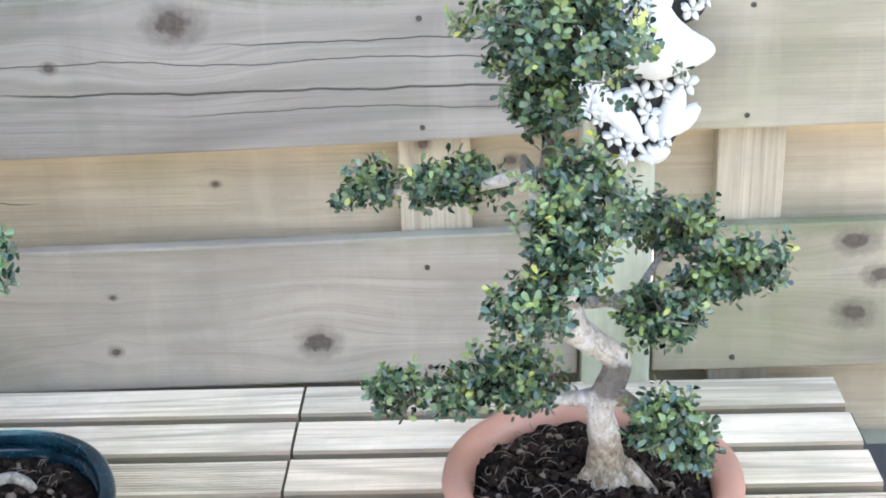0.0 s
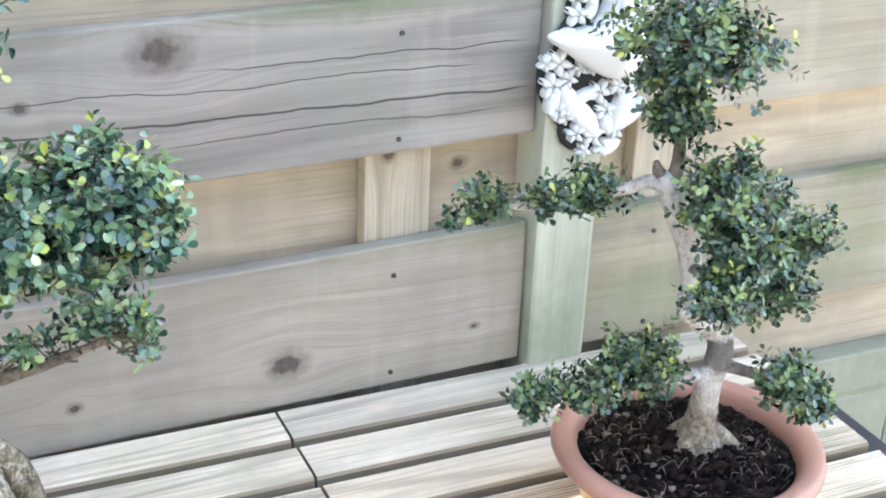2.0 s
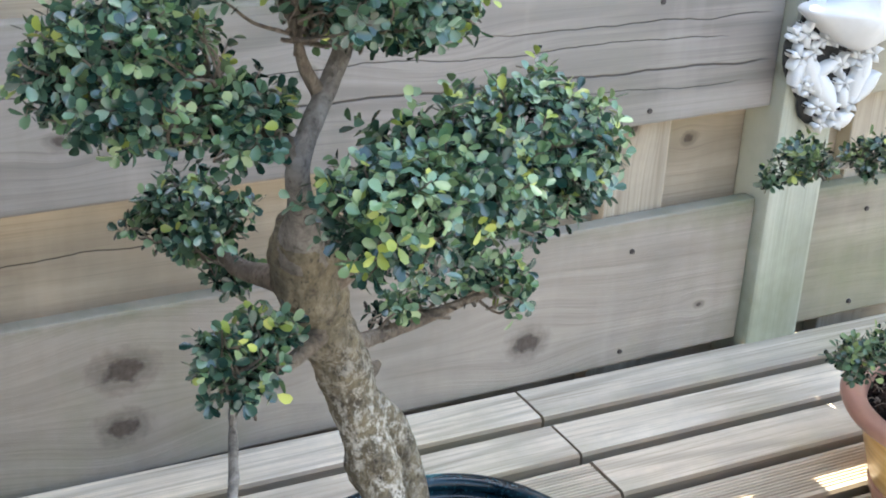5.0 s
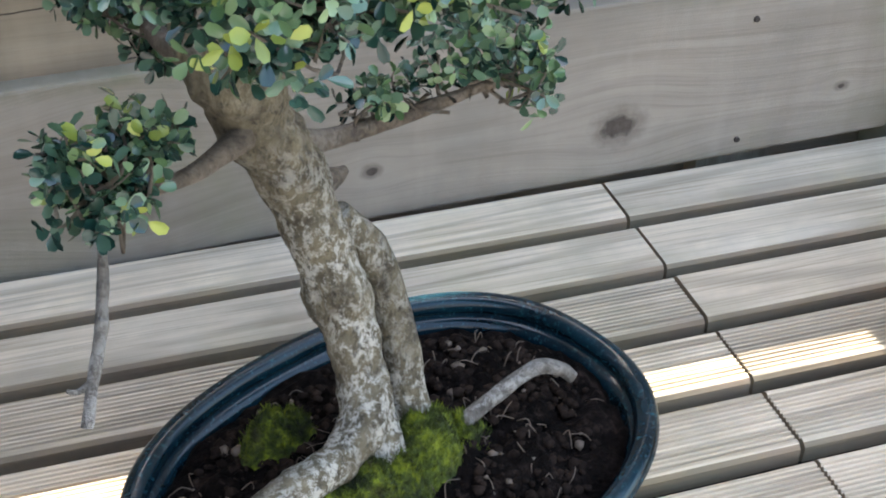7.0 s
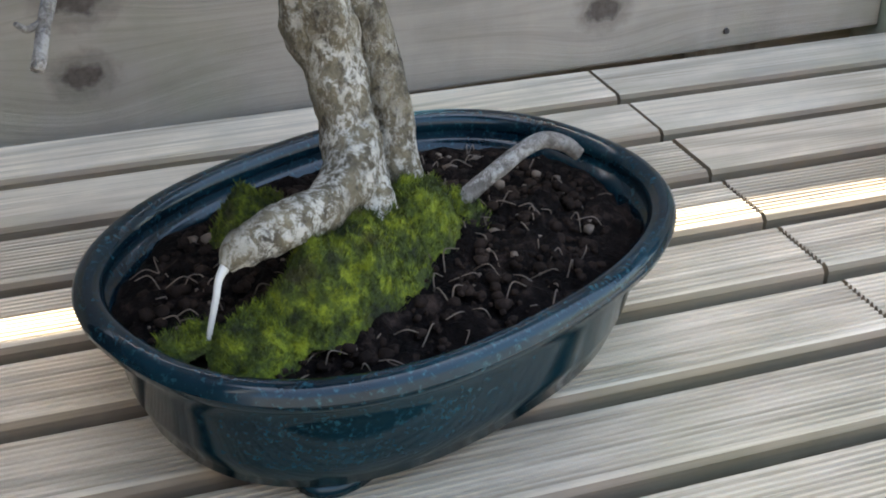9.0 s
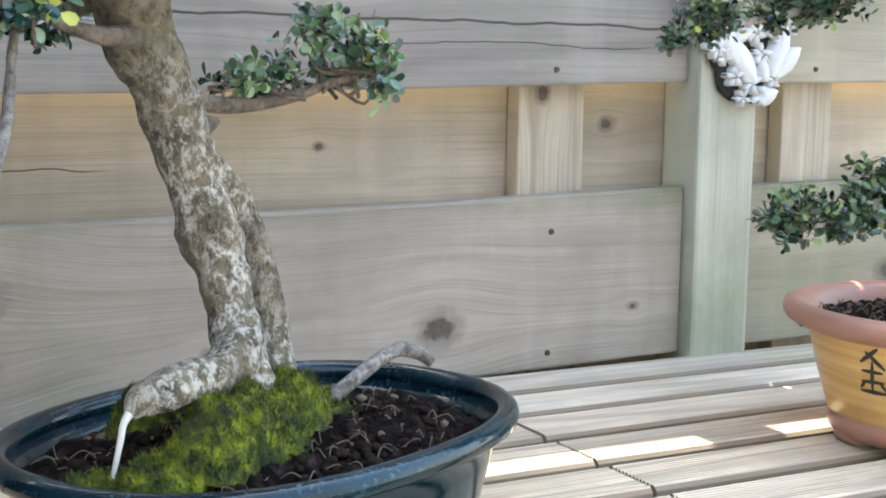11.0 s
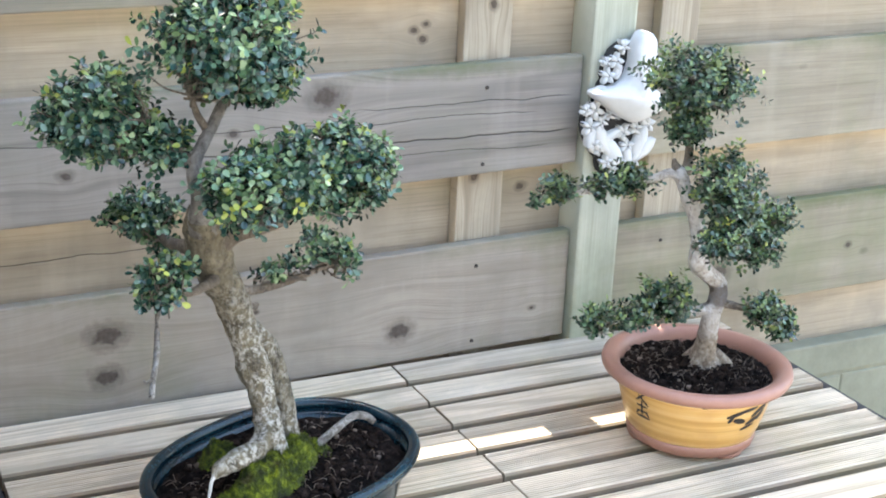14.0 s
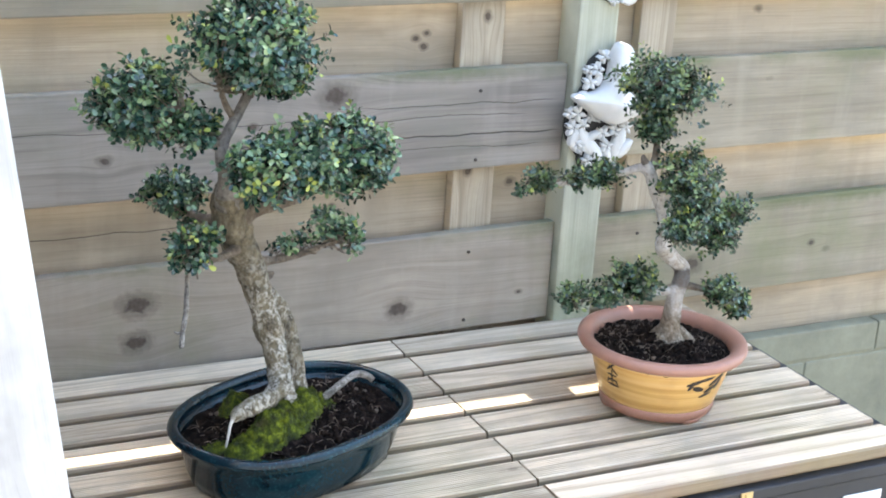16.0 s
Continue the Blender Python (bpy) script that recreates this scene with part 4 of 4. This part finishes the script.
limb("branch", [(0.112, -0.372, 1.143, 0.0085), (0.098, -0.366, 1.150, 0.0068), (0.080, -0.358, 1.143, 0.0055), (0.045, -0.338, 1.128, 0.0042), (0.005, -0.312, 1.116, 0.0034), (-0.030, -0.292, 1.112, 0.002)], bark_pale, tree_b, segs=10)
limb("branch", [(0.122, -0.378, 1.115, 0.006), (0.132, -0.402, 1.122, 0.0045), (0.142, -0.430, 1.132, 0.0025)], bark_grey, tree_b, segs=8)
limb("branch", [(0.137, -0.390, 1.066, 0.006), (0.134, -0.425, 1.078, 0.0045), (0.125, -0.460, 1.095, 0.0030), (0.105, -0.485, 1.085, 0.002)], bark_grey, tree_b, segs=8)
limb("branch", [(0.138, -0.388, 1.045, 0.007), (0.165, -0.385, 1.040, 0.0055), (0.200, -0.375, 1.044, 0.0042), (0.245, -0.362, 1.052, 0.0032), (0.295, -0.356, 1.052, 0.002)], bark_grey, tree_b, segs=8)
limb("branch", [(0.168, -0.385, 1.042, 0.004), (0.190, -0.405, 1.040, 0.003), (0.212, -0.424, 1.044, 0.002)], bark_grey, tree_b, segs=8)
limb("branch", [(0.200, -0.374, 1.045, 0.0036), (0.220, -0.350, 1.064, 0.0028), (0.240, -0.332, 1.086, 0.0016)], bark_grey, tree_b, segs=8)
limb("branch", [(0.165, -0.400, 0.955, 0.010), (0.140, -0.398, 0.952, 0.0070), (0.100, -0.394, 0.952, 0.0050), (0.050, -0.388, 0.948, 0.0040), (-0.005, -0.385, 0.948, 0.002)], bark_pale, tree_b, segs=10)
limb("branch", [(0.178, -0.405, 0.962, 0.0075), (0.192, -0.425, 0.962, 0.0055), (0.208, -0.450, 0.960, 0.003)], bark_dark, tree_b, segs=8)

MATS_B = [leaf_b, leaf_b_mid, leaf_b_young]
CLUMPS_B = [
    ([(0.134, -0.360, 1.272, 0.070, 0.060, 0.050), (0.118, -0.366, 1.214, 0.034, 0.032, 0.030)], 760, 31, [(0.13, -0.362, 1.23), (0.138, -0.36, 1.262)]),
    ([(-0.034, -0.290, 1.117, 0.028, 0.025, 0.026), (-0.060, -0.28, 1.100, 0.013, 0.012, 0.012)], 90, 32, [(-0.02, -0.298, 1.113)]),
    ([(0.047, -0.340, 1.136, 0.044, 0.030, 0.023), (0.014, -0.318, 1.124, 0.022, 0.02, 0.02)], 190, 33, [(0.045, -0.338, 1.128), (0.02, -0.32, 1.12)]),
    ([(0.145, -0.425, 1.150, 0.052, 0.042, 0.042), (0.128, -0.470, 1.118, 0.036, 0.030, 0.036), (0.100, -0.488, 1.085, 0.034, 0.028, 0.028)], 560, 34, [(0.142, -0.43, 1.132), (0.125, -0.46, 1.095), (0.11, -0.48, 1.087)]),
    ([(0.236, -0.334, 1.088, 0.038, 0.030, 0.030)], 170, 35, [(0.238, -0.334, 1.08)]),
    ([(0.298, -0.356, 1.054, 0.036, 0.026, 0.028), (0.260, -0.362, 1.046, 0.028, 0.024, 0.024)], 230, 38, [(0.245, -0.362, 1.052), (0.29, -0.356, 1.052)]),
    ([(0.212, -0.424, 1.046, 0.036, 0.030, 0.028)], 170, 39, [(0.21, -0.422, 1.043)]),
    ([(0.090, -0.392, 0.974, 0.044, 0.036, 0.032), (0.036, -0.388, 0.954, 0.032, 0.030, 0.024), (-0.016, -0.384, 0.955, 0.027, 0.024, 0.026)], 400, 36, [(0.1, -0.394, 0.952), (0.05, -0.388, 0.948), (0.0, -0.385, 0.948)]),
    ([(0.212, -0.460, 0.966, 0.034, 0.032, 0.026), (0.238, -0.474, 0.942, 0.024, 0.022, 0.024)], 210, 37, [(0.208, -0.45, 0.96)]),
]
for lobes, tips, seed, starts in CLUMPS_B:
    lobes = [(*l[:3], *(0.94 * r for r in l[3:])) for l in lobes]
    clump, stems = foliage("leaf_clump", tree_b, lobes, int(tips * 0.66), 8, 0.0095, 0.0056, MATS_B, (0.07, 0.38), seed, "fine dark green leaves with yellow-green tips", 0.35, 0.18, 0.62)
    twigs("fine_branching", tree_b, starts, stems, bark_dark, seed, 0.25, 0.0011)


# ---- white cast-stone bird plaque on the post ----
def plaque():
    pieces, index = [], []

    def add(bm, which):
        pieces.append(([v.co.copy() for v in bm.verts], [tuple(v.index for v in f.verts) for f in bm.faces]))
        index.extend([which] * len(bm.faces))
        bm.free()

    def blob(x, y, z, rx, ry, rz, turn=0.0, which=0, sub=2, rough=0.06):
        bm = bmesh.new()
        bmesh.ops.create_icosphere(bm, subdivisions=sub, radius=1)
        m = Matrix.Rotation(turn, 3, "Y")
        for v in bm.verts:
            k = 1 + rough * noise.noise(v.co * 2.2 + Vector((x, z, y)) * 90)
            v.co = Vector((x, y, z)) + m @ Vector((v.co.x * rx * k, v.co.y * ry * k, v.co.z * rz * k))
        bm.verts.index_update()
        add(bm, which)

    # near-black recessed ground of the relief, which makes the gaps between pieces dark
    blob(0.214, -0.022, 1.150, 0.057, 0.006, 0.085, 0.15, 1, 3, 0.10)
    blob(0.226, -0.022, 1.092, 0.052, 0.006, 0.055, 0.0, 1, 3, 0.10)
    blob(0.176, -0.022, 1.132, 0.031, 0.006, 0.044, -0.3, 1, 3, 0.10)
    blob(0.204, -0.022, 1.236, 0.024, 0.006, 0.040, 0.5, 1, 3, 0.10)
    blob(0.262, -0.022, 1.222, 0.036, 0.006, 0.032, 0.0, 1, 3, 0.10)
    # smooth bird: raised tail, body and spread wings, as one domed outline
    outline = [(0.234, 1.283), (0.246, 1.289), (0.262, 1.284), (0.268, 1.270), (0.262, 1.246), (0.254, 1.224), (0.263, 1.205), (0.281, 1.188), (0.305, 1.172), (0.297, 1.158), (0.268, 1.145), (0.238, 1.137), (0.207, 1.149), (0.178, 1.169), (0.152, 1.187), (0.158, 1.196), (0.188, 1.198), (0.212, 1.207), (0.223, 1.232), (0.226, 1.262)]
    mid, fine = Vector((0.236, 0, 1.182)), []
    for k in range(len(outline)):
        p = [Vector((outline[(k + d) % len(outline)][0], 0, outline[(k + d) % len(outline)][1])) for d in (-1, 0, 1, 2)]
        for t in (0.0, 0.33, 0.66):
            fine.append(0.5 * (2 * p[1] + (p[2] - p[0]) * t + (2 * p[0] - 5 * p[1] + 4 * p[2] - p[3]) * t * t + (3 * p[1] - p[0] - 3 * p[2] + p[3]) * t**3))
    bm = bmesh.new()
    rows = []
    for f, depth in ((1.0, -0.028), (1.0, -0.046), (0.96, -0.053), (0.86, -0.058), (0.65, -0.063), (0.4, -0.070), (0.15, -0.074)):
        rows.append([bm.verts.new(mid + (q - mid) * f + Vector((0, depth + 0.0015 * noise.noise(q * 60 * f), 0))) for q in fine])
    for r0, r1 in zip(rows, rows[1:]):
        for k in range(len(fine)):
            bm.faces.new((r0[k], r0[(k + 1) % len(fine)], r1[(k + 1) % len(fine)], r1[k]))
    bm.faces.new(rows[-1])
    bm.verts.index_update()
    add(bm, 0)
    r = random.Random(21)

    def leaf(x, z, length, width, turn, depth=0.036):
        """One flat pointed leaf of the relief with a raised midrib."""
        bm = bmesh.new()
        spine, left, right = [], [], []
        for t in (0.0, 0.2, 0.45, 0.7, 0.9, 1.0):
            half = width * math.sin(math.pi * min(1.0, 0.06 + 0.90 * t)) ** 0.7
            for row, off, out in ((left, -half, 0.0), (spine, 0.0, 0.0035), (right, half, 0.0)):
                px, pz = off, (t - 0.5) * length
                c, sn = math.cos(turn), math.sin(turn)
                row.append((x + px * c + pz * sn, -depth - out + r.uniform(-0.0006, 0.0006), z - px * sn + pz * c))
        rows = [[bm.verts.new(p) for p in row] for row in (left, spine, right)]
        back = [[bm.verts.new((p[0], -0.026, p[2])) for p in row] for row in (left, right)]
        for k in range(5):
            bm.faces.new((rows[0][k], rows[1][k], rows[1][k + 1], rows[0][k + 1]))
            bm.faces.new((rows[1][k], rows[2][k], rows[2][k + 1], rows[1][k + 1]))
            bm.faces.new((back[0][k], rows[0][k], rows[0][k + 1], back[0][k + 1]))
            bm.faces.new((rows[2][k], back[1][k], back[1][k + 1], rows[2][k + 1]))
        bm.verts.index_update()
        add(bm, 0)

    def blossom(x, z, size):
        """Five flat petals round a small button."""
        spin, size = r.uniform(0, 6), size * 0.90
        for k in range(5):
            a = spin + k * 1.2566 + r.uniform(-0.15, 0.15)
            leaf(x + math.cos(a) * size * 0.68, z + math.sin(a) * size * 0.68, size * r.uniform(0.85, 1.1), size * r.uniform(0.30, 0.36), math.pi / 2 - a, 0.034 + r.uniform(0, 0.003))
        blob(x, -0.034, z, size * 0.20, 0.004, size * 0.20, 0, 0, 1, 0.1)

    # blossoms on both sides of the tail, beside the wing and under the body
    for x, z, size in ((0.148, 1.160, 0.010), (0.168, 1.100, 0.012), (0.212, 1.150, 0.010), (0.196, 1.150, 0.010), (0.262, 1.110, 0.010), (0.210, 1.044, 0.010), (0.236, 1.046, 0.012), (0.186, 1.216, 0.015), (0.200, 1.240, 0.014), (0.212, 1.264, 0.013), (0.180, 1.240, 0.009), (0.279, 1.236, 0.014), (0.280, 1.212, 0.013), (0.294, 1.222, 0.009),
                       (0.166, 1.160, 0.017), (0.158, 1.132, 0.016), (0.180, 1.138, 0.012), (0.226, 1.118, 0.015), (0.250, 1.124, 0.012), (0.276, 1.128, 0.014), (0.236, 1.094, 0.013), (0.222, 1.062, 0.014), (0.196, 1.068, 0.012), (0.254, 1.066, 0.011), (0.180, 1.090, 0.010)):
        blossom(x, z, size)
    # leaves between them
    for x, z, length, width, turn in ((0.186, 1.108, 0.052, 0.013, -0.5), (0.208, 1.086, 0.060, 0.014, -0.65), (0.262, 1.096, 0.056, 0.014, 0.35), (0.276, 1.086, 0.044, 0.011, 0.8), (0.162, 1.112, 0.030, 0.009, 0.4), (0.246, 1.046, 0.030, 0.010, 1.2), (0.204, 1.114, 0.034, 0.008, 1.1), (0.172, 1.190, 0.026, 0.008, 0.9), (0.206, 1.222, 0.024, 0.007, 0.3), (0.266, 1.250, 0.026, 0.007, -0.5), (0.240, 1.076, 0.026, 0.008, -0.2)):
        leaf(x, z, length * 1.05, width * 1.0, turn)
    verts, faces = joined(pieces)
    verts = [Vector((0.272 + (v.x - 0.262) * 0.95, v.y, 1.043 + (v.z - 1.045) * 0.97)) for v in map(Vector, verts)]
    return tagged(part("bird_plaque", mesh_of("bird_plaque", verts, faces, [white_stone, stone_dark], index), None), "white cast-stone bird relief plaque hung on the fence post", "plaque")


lower_plaque = plaque()
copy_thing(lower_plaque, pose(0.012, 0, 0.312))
